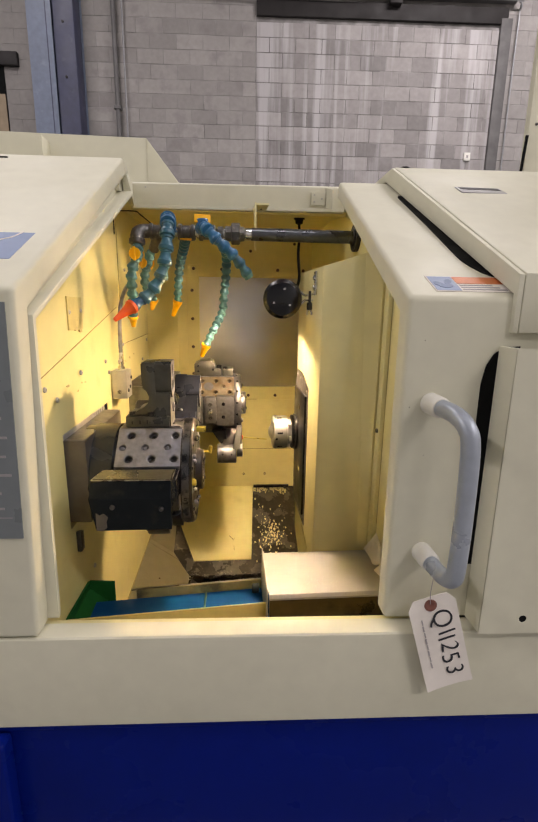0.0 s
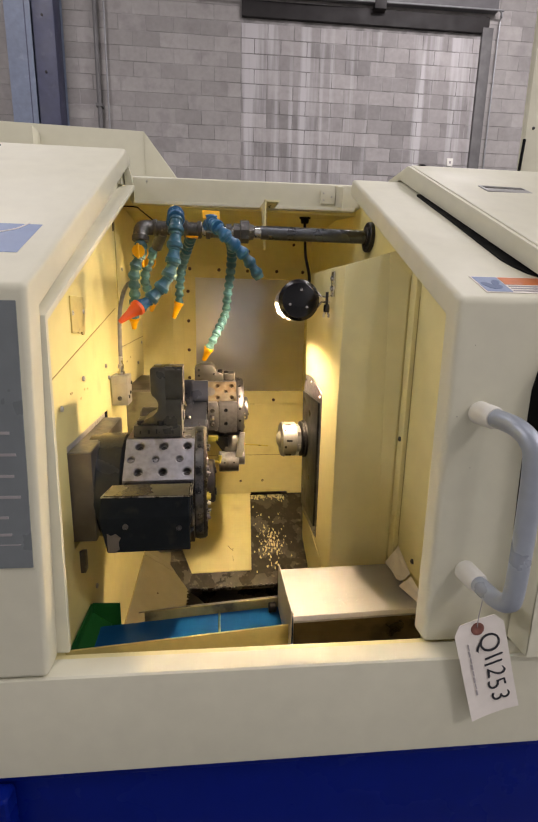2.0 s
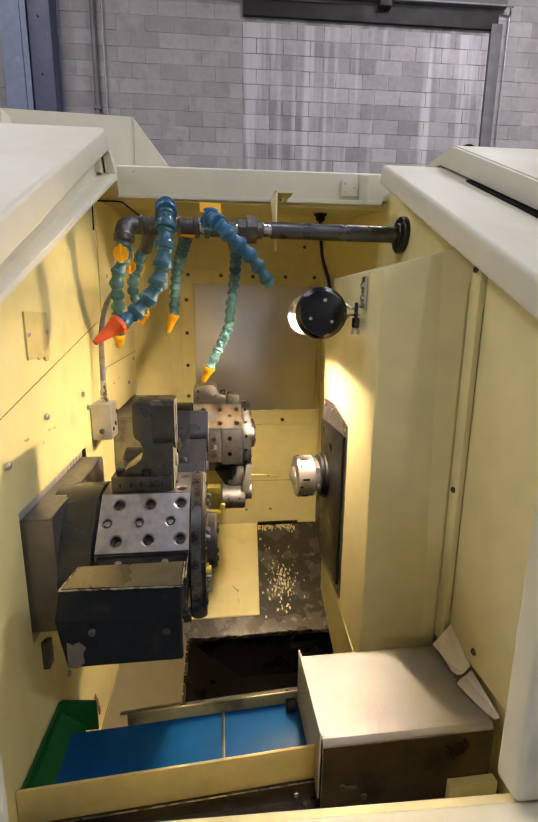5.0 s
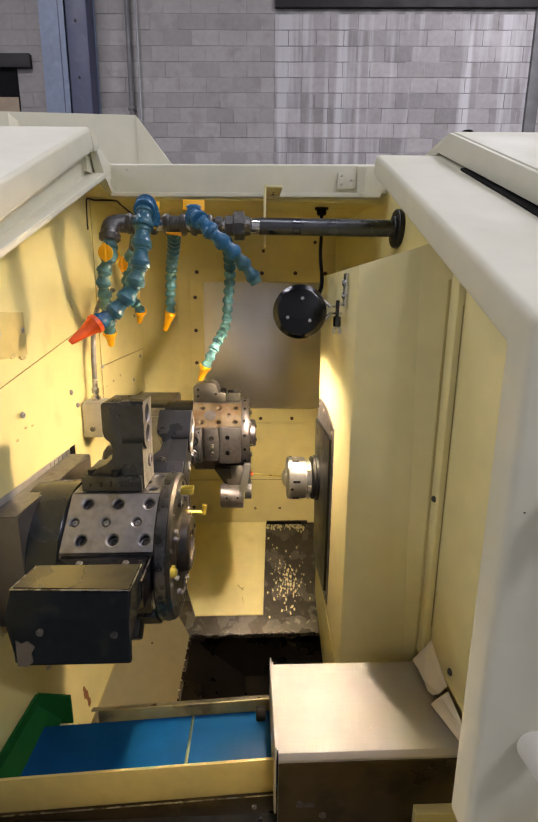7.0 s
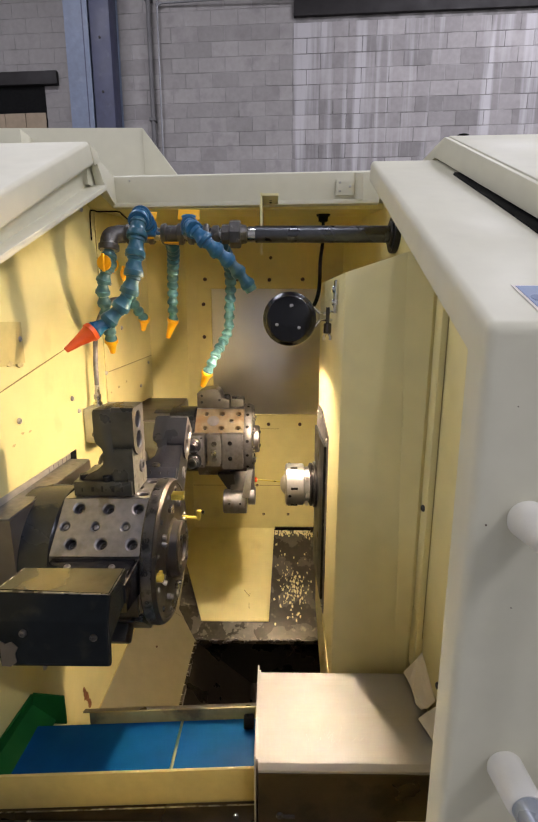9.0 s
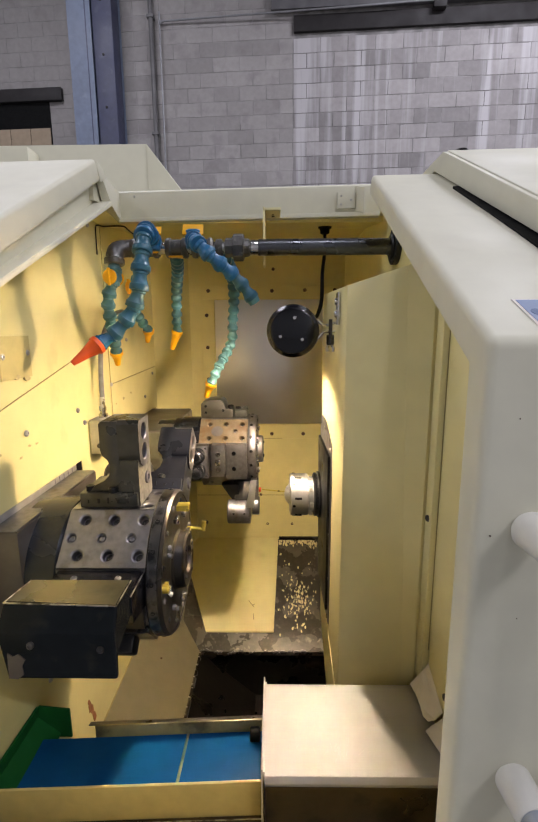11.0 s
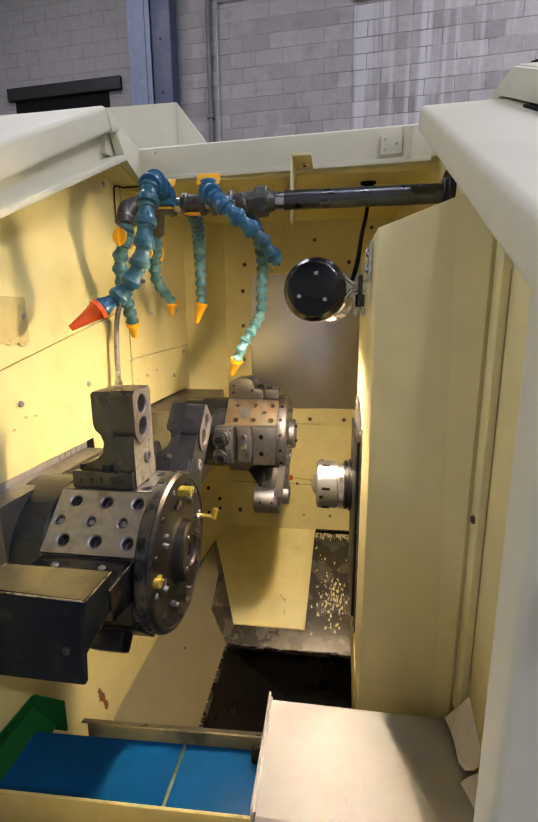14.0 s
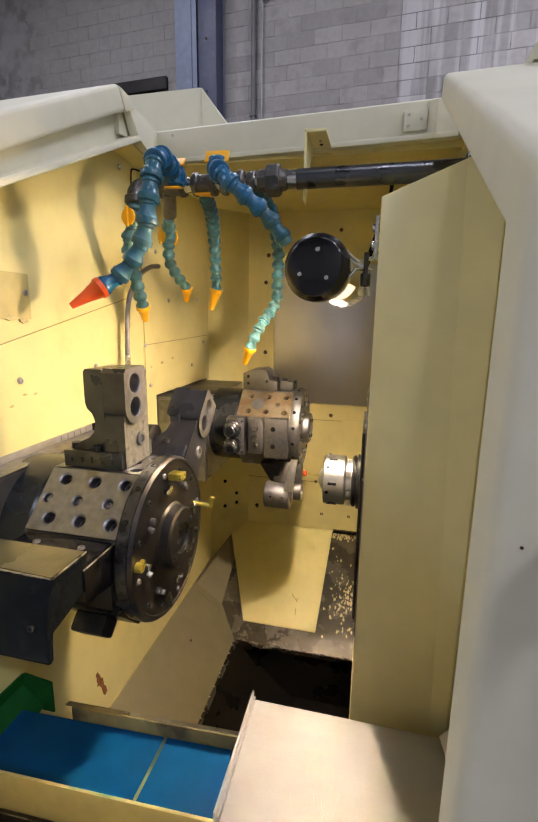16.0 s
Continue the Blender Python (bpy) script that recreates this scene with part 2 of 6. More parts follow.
# ---- mesh helpers ----
def part(name, bm, material, parent=None, label="", smooth=35):
    me = bpy.data.meshes.new(name)
    bmesh.ops.recalc_face_normals(bm, faces=bm.faces)
    bm.to_mesh(me)
    bm.free()
    me.materials.append(material)
    if smooth:
        me.polygons.foreach_set("use_smooth", [True] * len(me.polygons))
        me.set_sharp_from_angle(angle=radians(smooth))
    ob = new(name, me)
    if parent is not None:
        attach(ob, parent)
    if label:
        ob["label"] = label
    return ob


def attach(ob, parent):
    ob.parent = parent
    p, chain = parent, []
    while p is not None:
        chain.append(p)
        p = p.parent
    w = Matrix.Identity(4)
    for q in reversed(chain):
        w = w @ q.matrix_parent_inverse @ q.matrix_basis
    ob.matrix_parent_inverse = w.inverted()


def again(ob, m, parent):
    """The mesh of ob once more as a part of parent, moved by m."""
    o = new(ob.name.split(".")[0], ob.data)
    o.matrix_basis = m
    attach(o, parent)
    return o


def thing(name, at, label, category, group="", kind=""):
    ob = new(name)
    ob.empty_display_size = 0.02
    ob.location = at
    ob.matrix_basis = Matrix.Translation(at)
    return tagged(ob, label, category, group, kind)


def B():
    return bmesh.new()


def box(bm, lo, hi, bevel=0.0, seg=2):
    c = [(a + b) / 2 for a, b in zip(lo, hi)]
    s = [abs(b - a) for a, b in zip(lo, hi)]
    r = bmesh.ops.create_cube(bm, size=1, matrix=Matrix.Translation(c) @ Matrix.Diagonal((*s, 1)))
    if bevel:
        es = list({e for v in r["verts"] for e in v.link_edges})
        bmesh.ops.bevel(bm, geom=es, offset=bevel, segments=seg, affect="EDGES", profile=0.6)
    return bm


def solid(bm, a, b, bevel=0.0):
    """Body between two matching loops of points."""
    va, vb = [bm.verts.new(p) for p in a], [bm.verts.new(p) for p in b]
    n = len(a)
    fs = [bm.faces.new(va), bm.faces.new(vb[::-1])]
    for i in range(n):
        fs.append(bm.faces.new((va[i], vb[i], vb[(i + 1) % n], va[(i + 1) % n])))
    if bevel:
        bmesh.ops.recalc_face_normals(bm, faces=fs)
        es = list({e for f in fs for e in f.edges})
        bmesh.ops.bevel(bm, geom=es, offset=bevel, segments=4 if bevel > 0.008 else 2, affect="EDGES", profile=0.55)
    return bm


def prism(bm, pts, axis, a, b, bevel=0.0):
    """2D outline pushed along an axis from a to b; outline in the other two axes, in order."""
    k = "xyz".index(axis)

    def p3(p, v):
        q = list(p)
        q.insert(k, v)
        return q
    return solid(bm, [p3(p, a) for p in pts], [p3(p, b) for p in pts], bevel)


def frame_to(p0, p1):
    d = Vector(p1) - Vector(p0)
    return Matrix.Translation(p0) @ d.to_track_quat("Z", "Y").to_matrix().to_4x4(), d.length


def lathe(bm, p0, p1, prof, seg=24):
    """Turned body along p0 to p1; prof: (fraction or metres along, radius)."""
    m, _ = frame_to(p0, p1)
    rings = []
    for d, r in prof:
        rings.append([bm.verts.new(m @ Vector((r * math.cos(2 * math.pi * i / seg), r * math.sin(2 * math.pi * i / seg), d))) for i in range(seg)])
    for a, b in zip(rings, rings[1:]):
        for i in range(seg):
            bm.faces.new((a[i], a[(i + 1) % seg], b[(i + 1) % seg], b[i]))
    bm.faces.new(rings[0][::-1])
    bm.faces.new(rings[-1])
    return bm


def cyl(bm, p0, p1, r, seg=24, chamfer=0.0):
    ln = (Vector(p1) - Vector(p0)).length
    c = min(chamfer, ln / 3)
    prof = [(0, r - c), (c, r), (ln - c, r), (ln, r - c)] if c else [(0, r), (ln, r)]
    return lathe(bm, p0, p1, prof, seg)


def spline(pts, n=8):
    pts = [Vector(p) for p in pts]
    out = []
    for i in range(len(pts) - 1):
        p0, p1, p2, p3 = pts[max(i - 1, 0)], pts[i], pts[i + 1], pts[min(i + 2, len(pts) - 1)]
        for k in range(n):
            t = k / n
            out.append(0.5 * (2 * p1 + (p2 - p0) * t + (2 * p0 - 5 * p1 + 4 * p2 - p3) * t * t + (3 * p1 - p0 - 3 * p2 + p3) * t ** 3))
    return out + [pts[-1]]


def tube(bm, pts, r, seg=12, n=8):
    path = spline(pts, n) if n > 1 else [Vector(p) for p in pts]
    up = Vector((0.31, 0.17, 0.93)).normalized()
    rings = []
    for i, p in enumerate(path):
        d = (path[min(i + 1, len(path) - 1)] - path[max(i - 1, 0)]).normalized()
        s = d.cross(up).normalized()
        up = s.cross(d).normalized()
        rings.append([bm.verts.new(p + r * (math.cos(2 * math.pi * k / seg) * s + math.sin(2 * math.pi * k / seg) * up)) for k in range(seg)])
    for a, b in zip(rings, rings[1:]):
        for k in range(seg):
            bm.faces.new((a[k], a[(k + 1) % seg], b[(k + 1) % seg], b[k]))
    bm.faces.new(rings[0][::-1])
    bm.faces.new(rings[-1])
    return bm


def circle2(u, v, r, seg=16):
    return [(u + r * math.cos(2 * math.pi * i / seg), v + r * math.sin(2 * math.pi * i / seg)) for i in range(seg)]


def holed(bm, m, outer, holes, rim=0.76):
    """Flat face with recesses: holes are (outline, depth); the recess goes against the face's +z, and has a floor."""
    def loop(pts, z=0.0):
        vs = [bm.verts.new(m @ Vector((u, v, z))) for u, v in pts]
        return vs, [bm.edges.new((vs[i], vs[(i + 1) % len(vs)])) for i in range(len(vs))]
    es = loop(outer)[1]
    rims = []
    for pts, depth in holes:
        vs, e = loop(pts)
        es += e
        rims.append((vs, pts, depth))
    bmesh.ops.triangle_fill(bm, use_beauty=True, use_dissolve=False, edges=es, normal=m.to_3x3() @ Vector((0, 0, 1)))
    for vs, pts, depth in rims:
        if not depth:
            continue
        cu, cv = sum(p[0] for p in pts) / len(pts), sum(p[1] for p in pts) / len(pts)
        if len(pts) > 10:
            ring = [bm.verts.new(m @ Vector((cu + (u - cu) * rim, cv + (v - cv) * rim, -0.0022))) for u, v in pts]
            for i in range(len(vs)):
                bm.faces.new((vs[i], vs[(i + 1) % len(vs)], ring[(i + 1) % len(vs)], ring[i]))
            vs, pts = ring, [(cu + (u - cu) * rim, cv + (v - cv) * rim) for u, v in pts]
        low = [bm.verts.new(m @ Vector((u, v, -depth))) for u, v in pts]
        for i in range(len(vs)):
            bm.faces.new((vs[i], vs[(i + 1) % len(vs)], low[(i + 1) % len(vs)], low[i]))
        bm.faces.new(low)
    return bm


def screw(parent, at, d, r=0.0065, material=None, name="screw"):
    """Round-headed screw at a point, its head along d."""
    at, d = Vector(at), Vector(d).normalized()
    key = (round(r, 4), material.name if material else "")
    if key not in SCREWS:
        bm = B()
        lathe(bm, (0, 0, -0.001), (0, 0, 1), [(0, r), (r * 0.35, r), (r * 0.7, r * 0.75), (r * 0.75, r * 0.42), (r * 0.45, r * 0.38)], 12)
        me = bpy.data.meshes.new(name)
        bm.to_mesh(me)
        bm.free()
        me.polygons.foreach_set("use_smooth", [True] * len(me.polygons))
        me.set_sharp_from_angle(angle=radians(40))
        me.materials.append(material or GALV)
        SCREWS[key] = me
    o = new(name, SCREWS[key])
    o.matrix_basis = Matrix.Translation(at) @ d.to_track_quat("Z", "Y").to_matrix().to_4x4()
    attach(o, parent)
    return o


SCREWS = {}


# ---- the hall ----
def slab(name, lo, hi, material, label):
    return tagged(part(name, box(B(), lo, hi), material, smooth=0), label, name.split("_")[0], kind="structure")


# Unseen floor, roof and walls; their tones are set for bounced light.
slab("floor", (-9, -7, -0.2), (9.5, 9, 0), CONCRETE, "grey concrete workshop floor")
slab("ceiling", (-9, -7, 8.2), (9.5, 9, 8.4), ROOFDECK, "unseen hall roof, dark to limit bounced light")
slab("wall_west", (-9.2, -7, 0), (-9, 9, 8.2), PLASTER, "unseen pale wall closing the hall")
slab("wall_east", (9.5, -7, 0), (9.7, 9, 8.2), PLASTER, "unseen pale wall closing the hall")
slab("wall_south", (-9, -7.2, 0), (9.5, -7, 8.2), PLASTER, "unseen pale wall closing the hall")

# the block wall stands at a slight angle to the machine
WALL = pose(0.4, 7.78, 0, 0, 0, -3.2)
wall = tagged(part("wall_north", box(B(), (-9.6, 0.0015, 0), (9.6, 0.25, 8.2)), MORTAR, smooth=0), "grey concrete block wall with a blocked-up opening", "wall", kind="structure")
wall.matrix_basis = WALL

# ---- lathe enclosure ----
lathe_body = thing("lathe_enclosure", (0, 1.2, 0.0), "cream painted sheet-metal lathe enclosure with open work chamber", "machine")


def shell(name, prof_out, thick, xl, xr, material, parent, bevel=0.004, label=""):
    """Bent sheet: the outline in y, z; xl and xr are the two ends, one value or one for each outline point."""
    n = len(prof_out)
    inner = []
    for i in range(n):
        a, c = Vector(prof_out[max(i - 1, 0)]), Vector(prof_out[min(i + 1, n - 1)])
        p = Vector(prof_out[i])
        n1 = Vector((p - a)).normalized() if i else Vector(c - p).normalized()
        n2 = Vector(c - p).normalized() if i < n - 1 else n1
        w1, w2 = Vector((n1.y, -n1.x)), Vector((n2.y, -n2.x))
        w = (w1 + w2).normalized()
        inner.append(p + w * (thick / max(0.3, w.dot(w1))))
    loop2 = [tuple(p) for p in prof_out] + [tuple(p) for p in inner[::-1]]
    xs_l = list(xl) + list(xl)[::-1] if isinstance(xl, (list, tuple)) else [xl] * (2 * n)
    xs_r = list(xr) + list(xr)[::-1] if isinstance(xr, (list, tuple)) else [xr] * (2 * n)
    bm = solid(B(), [(x, *p) for x, p in zip(xs_l, loop2)], [(x, *p) for x, p in zip(xs_r, loop2)], bevel)
    return part(name, bm, material, parent, label)


SKEW = 0.0415


def skewed(ob, k=SKEW, dy=0.0):
    """The enclosure stands slightly turned: its fronts come nearer towards the right."""
    for v in ob.data.vertices:
        v.co.y += dy - k * v.co.x
    return ob


SH = Matrix(((1, 0, 0, 0), (-SKEW, 1, 0, 0), (0, 0, 1, 0), (0, 0, 0, 1)))


def facing_x(x, s=1):
    """A face whose u runs along y, v along z, and that looks along x (s = 1) or against it."""
    return Matrix.Translation((x, 0, 0)) @ Matrix(((0, 0, s, 0), (1, 0, 0, 0), (0, 1, 0, 0), (0, 0, 0, 1)))


def facing_front(y):
    """A face whose u runs along x, v along z, and that looks towards the operator."""
    return Matrix.Translation((0, y, 0)) @ Matrix(((1, 0, 0, 0), (0, 0, -1, 0), (0, 1, 0, 0), (0, 0, 0, 1)))


# left hood: upright front and sloping top
left_hood = skewed(shell("left_hood", [(0.737, 0.934), (0.737, 1.582), (1.478, 2.002)], 0.05, -1.5, (-0.371, -0.347, -0.326), CREAM, lathe_body, 0.009))
skewed(shell("hood_flange", [(0.79, 0.936), (0.79, 1.540), (1.550, 1.926)], 0.012, -0.46, (-0.352, -0.343, -0.318), CREAM, lathe_body, 0.002))
part("hood_end_panel", prism(B(), [(1.496, 1.2), (1.496, 1.99), (1.70, 1.97), (1.70, 1.2)], "x", -1.5, -0.43), CREAM, lathe_body)
skewed(part("hood_inner_band", prism(B(), [(0.792, 1.534), (0.792, 1.57), (1.51, 1.974), (1.551, 1.955), (1.551, 1.920)], "x", -0.42, -0.362, 0.002), CREAM, lathe_body))
skewed(part("hood_end_lip", prism(B(), [(1.481, 2.000), (1.506, 1.957), (1.546, 1.979), (1.530, 1.996)], "x", -0.428, -0.327, 0.003), CREAM, lathe_body))
part("hood_end_filler", prism(B(), [(1.525, 1.918), (1.525, 1.962), (1.545, 1.975), (1.66, 1.975), (1.66, 1.928)], "x", -0.43, -0.3505), CREAM, lathe_body, smooth=0)
# gusset that closes the hood against the beam
part("hood_gusset", solid(B(), [(-0.333, 1.53, 1.990), (-0.320, 1.566, 1.916), (-0.343, 1.708, 1.903), (-0.346, 1.708, 1.988)],
                          [(-0.348, 1.53, 1.990), (-0.345, 1.566, 1.916), (-0.362, 1.708, 1.903), (-0.362, 1.708, 1.988)], 0.002), CREAM, lathe_body)
part("hood_ceiling", prism(B(), [(1.575, 1.914), (1.698, 1.900), (1.698, 1.912), (1.575, 1.926)], "x", -0.45, -0.350), YELLOW, lathe_body, smooth=0)
# right fixed hood over the parked door
right_hood = skewed(shell("right_hood", [(0.764, 1.520), (0.764, 1.623), (1.466, 1.994), (1.72, 1.994)], 0.025, 0.5065, 1.7, CREAM, lathe_body, 0.004))
skewed(part("hood_side", prism(B(), [(0.766, 1.521), (0.766, 1.621), (1.466, 1.991), (1.715, 1.991), (1.715, 1.958), (1.52, 1.967), (0.778, 1.589), (0.776, 1.521)], "x", 0.4965, 0.506, 0.001), CREAM, lathe_body))
bm = B()
holed(bm, facing_front(0.72), [(0.481, 0.94), (1.7, 0.94), (1.7, 1.497), (0.481, 1.497)], [(circle2(0.566, 0.972, 0.0085, 20), 0.02)])
box(bm, (0.481, 0.723, 0.94), (0.489, 0.775, 1.497), 0.002)
skewed(part("right_front_panel", bm, CREAM, lathe_body))
# Black disc takes the place of the shaded depth of the screw hole.
skewed(part("panel_hole", cyl(B(), (0.566, 0.7212, 0.972), (0.566, 0.7245, 0.972), 0.0080, 16), RUBBERGAP, lathe_body, "black disc as the shade in the screw hole"))
# Shade of the open gap under the hood, put in as a black strip.
skewed(part("panel_gap", box(B(), (0.49, 0.780, 1.46), (1.68, 0.81, 1.56)), RUBBERGAP, lathe_body, "black strip for the shaded gap"))
part("hood_bumper", cyl(B(), (0.540, 1.452, 1.985), (0.540, 1.452, 1.9965), 0.015, 16, 0.002), RUBBERGAP, lathe_body, "black rubber bumper")
# recessed pull in the hood top
SL = math.atan2(0.371, 0.702)
pull = Matrix.Translation((0.665, 1.214, 1.8755)) @ Matrix.Rotation(SL, 4, "X")
bm = box(B(), (-0.062, -0.026, -0.006), (0.062, 0.026, 0.0015), 0.001)
bm.transform(pull)
pull_ob = part("pull_plate", bm, STAINLESS, lathe_body, "stainless recessed pull")
bm = box(B(), (-0.055, 0.002, 0.0), (0.055, 0.021, 0.0022))
bm.transform(pull)
part("pull_slot", bm, BLACK, pull_ob)
# apron and blue base
skewed(part("front_apron", box(B(), (-1.5, 0.739, 0.7200), (1.7, 0.786, 0.93), 0.008, 3), CREAM, lathe_body))
skewed(part("base_front", box(B(), (-1.5, 0.752, 0.0), (1.7, 0.785, 0.7145), 0.003), BLUE, lathe_body, "deep blue painted base"))
skewed(part("base_top_strip", box(B(), (-1.5, 0.746, 0.7065), (1.7, 0.752, 0.717), 0.002), BLUE, lathe_body))
skewed(part("base_post", box(B(), (-1.5, 0.712, 0.0), (-0.452, 0.751, 0.704), 0.012, 3), BLUE, lathe_body, "blue painted corner post"))
for nm, lo, hi in (("base_side", (-1.5, 0.79, 0), (-1.47, 2.45, 1.9)), ("base_side", (1.67, 0.79, 0), (1.7, 2.45, 1.9)), ("base_rear", (-1.47, 2.44, 0), (1.67, 2.47, 1.97))):
    part(nm, box(B(), lo, hi, 0.003), BLUE if hi[2] < 1 else CREAM, lathe_body)
part("enclosure_roof", box(B(), (-1.5, 1.802, 1.974), (1.7, 2.47, 1.99), 0.003), CREAM, lathe_body)
part("roof_strip", box(B(), (-1.5, 1.7005, 1.960), (-0.363, 1.80, 1.985), 0.003), CREAM, lathe_body)
part("roof_strip", box(B(), (0.509, 1.57, 1.954), (1.668, 1.86, 1.967), 0.002), CREAM, lathe_body)
# beam at the rear of the opening
beam = skewed(part("rear_beam", prism(B(), [(1.70, 1.915), (1.70, 1.986), (1.708, 1.992), (1.80, 1.992), (1.80, 1.915)], "x", -0.352, 0.507, 0.002), CREAM, lathe_body), 0.06, -0.0157)
skewed(part("beam_lip", box(B(), (-0.345, 1.675, 1.899), (0.40, 1.699, 1.911), 0.002), CREAM, lathe_body), 0.06, -0.0157)
skewed(part("beam_latch", box(B(), (0.285, 1.692, 1.925), (0.335, 1.699, 1.968), 0.002), CREAM, lathe_body), 0.06, -0.0157)
for p in ((0.295, 1.658, 1.958), (0.295, 1.658, 1.936), (0.322, 1.656, 1.947), (-0.30, 1.702, 1.975)):
    screw(lathe_body, p, (0, -1, 0), 0.003, ALU)
skewed(part("latch_stop", solid(B(), [(0.335, 1.70, 1.92), (0.335, 1.70, 1.985), (0.352, 1.66, 1.97), (0.352, 1.66, 1.905)], [(0.341, 1.70, 1.92), (0.341, 1.70, 1.985), (0.358, 1.66, 1.97), (0.358, 1.66, 1.905)]), CREAM, lathe_body), 0.06, -0.0157)
# chamber: left wall with the two slide openings
lw = -0.417
bm = B()
holed(bm, facing_x(lw), [(0.81, 0.30), (2.25, 0.30), (2.25, 1.94), (1.72, 1.94), (1.52, 1.935), (0.81, 1.53)],
      [([(1.075, 0.99), (1.476, 0.99), (1.476, 1.246), (1.075, 1.246)], 0.12), ([(1.78, 0.96), (2.225, 0.96), (2.225, 1.262), (1.78, 1.262)], 0.12)])
left_wall = part("left_wall", bm, YELLOW, lathe_body, smooth=0)
lz = lw + 0.003
part("upper_sheet", solid(B(), [(lz, 0.815, 1.365), (lz, 1.655, 1.562), (lz, 1.70, 1.935), (lz, 1.515, 1.93), (lz, 0.815, 1.53)],
                          [(lw, 0.815, 1.365), (lw, 1.655, 1.562), (lw, 1.70, 1.935), (lw, 1.515, 1.93), (lw, 0.815, 1.53)]), YELLOW, left_wall, smooth=0)
part("rear_sheet", prism(B(), [(1.71, 1.421), (2.235, 1.436), (2.235, 1.275), (1.71, 1.275)], "x", lw, lz), YELLOW, left_wall, smooth=0)
part("mid_sheet", prism(B(), [(1.715, 1.93), (2.235, 1.93), (2.235, 1.441), (1.715, 1.426)], "x", lw, lz + 0.001), YELLOW, left_wall, smooth=0)
bm = B()
for (y0, z0), (y1, z1), w in (((0.815, 1.3635), (1.655, 1.5605), 0.0007), ((1.712, 1.275), (1.712, 1.93), 0.0010), ((1.715, 1.4235), (2.235, 1.4385), 0.0008)):
    solid(bm, [(lz + 0.0015, y0, z0 - w), (lz + 0.0015, y1 + (w if y0 == y1 else 0), z1 - w), (lz + 0.0015, y1 + (w if y0 == y1 else 0), z1 + w), (lz + 0.0015, y0, z0 + w)],
          [(lz, y0, z0 - w), (lz, y1 + (w if y0 == y1 else 0), z1 - w), (lz, y1 + (w if y0 == y1 else 0), z1 + w), (lz, y0, z0 + w)])
part("joint_line", bm, SEAM, left_wall, "dark sheet joints", 0)
part("bracket_plate", box(B(), (lz, 1.162, 1.497), (lz + 0.004, 1.268, 1.582), 0.001), DIRTSHADE, left_wall, smooth=0)
for y, z in ((1.172, 1.543), (1.258, 1.547), (1.225, 1.381), (1.467, 1.385), (1.501, 1.345), (1.712, 1.423), (1.88, 1.56), (2.122, 1.575), (2.06, 1.332),
             (2.179, 1.413), (1.736, 1.30), (0.986, 1.375), (1.049, 1.34), (1.212, 0.802), (1.54, 1.306), (1.35, 1.05), (1.55, 0.82), (1.80, 1.70), (1.62, 1.88)):
    screw(left_wall, (lz + 0.002, y, z), (1, 0, 0), 0.0068, TURNED)
part("lower_bracket", prism(B(), [(1.104, 0.91), (1.128, 0.91), (1.128, 0.962), (1.104, 0.970)], "x", lw, lw + 0.012, 0.001), GALV, left_wall, "small grey bracket")
rnd = random.Random(21)
for y0, z0 in ((1.235, 1.352), (1.20, 1.335), (1.262, 1.35), (1.13, 1.36), (1.17, 1.50), (1.25, 1.495), (1.215, 1.500), (1.75, 1.355), (1.82, 1.362), (1.90, 1.37)):
    n, r = 7, rnd.uniform(0.004, 0.009)
    ring = [(y0 + r * 1.5 * rnd.uniform(0.5, 1.2) * math.cos(6.283 * i / n), z0 + r * 0.6 * rnd.uniform(0.5, 1.2) * math.sin(6.283 * i / n)) for i in range(n)]
    part("dirt_mark", prism(B(), ring, "x", lz, lz + 0.0005 + (0.004 if 1.16 < y0 < 1.27 and z0 > 1.49 else 0)), SMUDGE, left_wall, "brown dirt mark", 0)
rnd = random.Random(8)
for k in range(8):
    f = k / 7
    y0, z0, rr0 = 1.388 + 0.030 * f + rnd.uniform(-0.003, 0.003), 0.565 - 0.075 * f + rnd.uniform(-0.004, 0.004), rnd.uniform(0.007, 0.012)
    ring = [(y0 + rr0 * rnd.uniform(0.5, 1.1) * math.cos(0.9 * i), z0 + rr0 * rnd.uniform(0.6, 1.2) * math.sin(0.9 * i)) for i in range(7)]
    part("rust_spot", prism(B(), ring, "x", lw, lw + 0.0010 + 0.0001 * k), RUSTMARK, left_wall, "brown rust spot", 0)
part("corner_wall", prism(B(), [(lw, 2.25), (-0.285, 2.40), (-0.285, 2.42), (-0.45, 2.42), (-0.45, 2.25)], "z", 0.30, 1.96), YELLOW, lathe_body)
# rear wall with the bright inspection panel
rear_wall = part("rear_wall", box(B(), (-0.5, 2.40, 0.40), (0.6, 2.43, 1.972)), YELLOW, lathe_body, smooth=0)
bm = B()
for lo, hi in (((-0.231, 1.727), (0.44, 1.786)), ((-0.231, 1.077), (0.44, 1.146)), ((-0.231, 1.146), (-0.170, 1.727)), ((0.40, 1.146), (0.44, 1.727))):
    box(bm, (lo[0], 2.385, lo[1]), (hi[0], 2.3995, hi[1]), 0.0015)
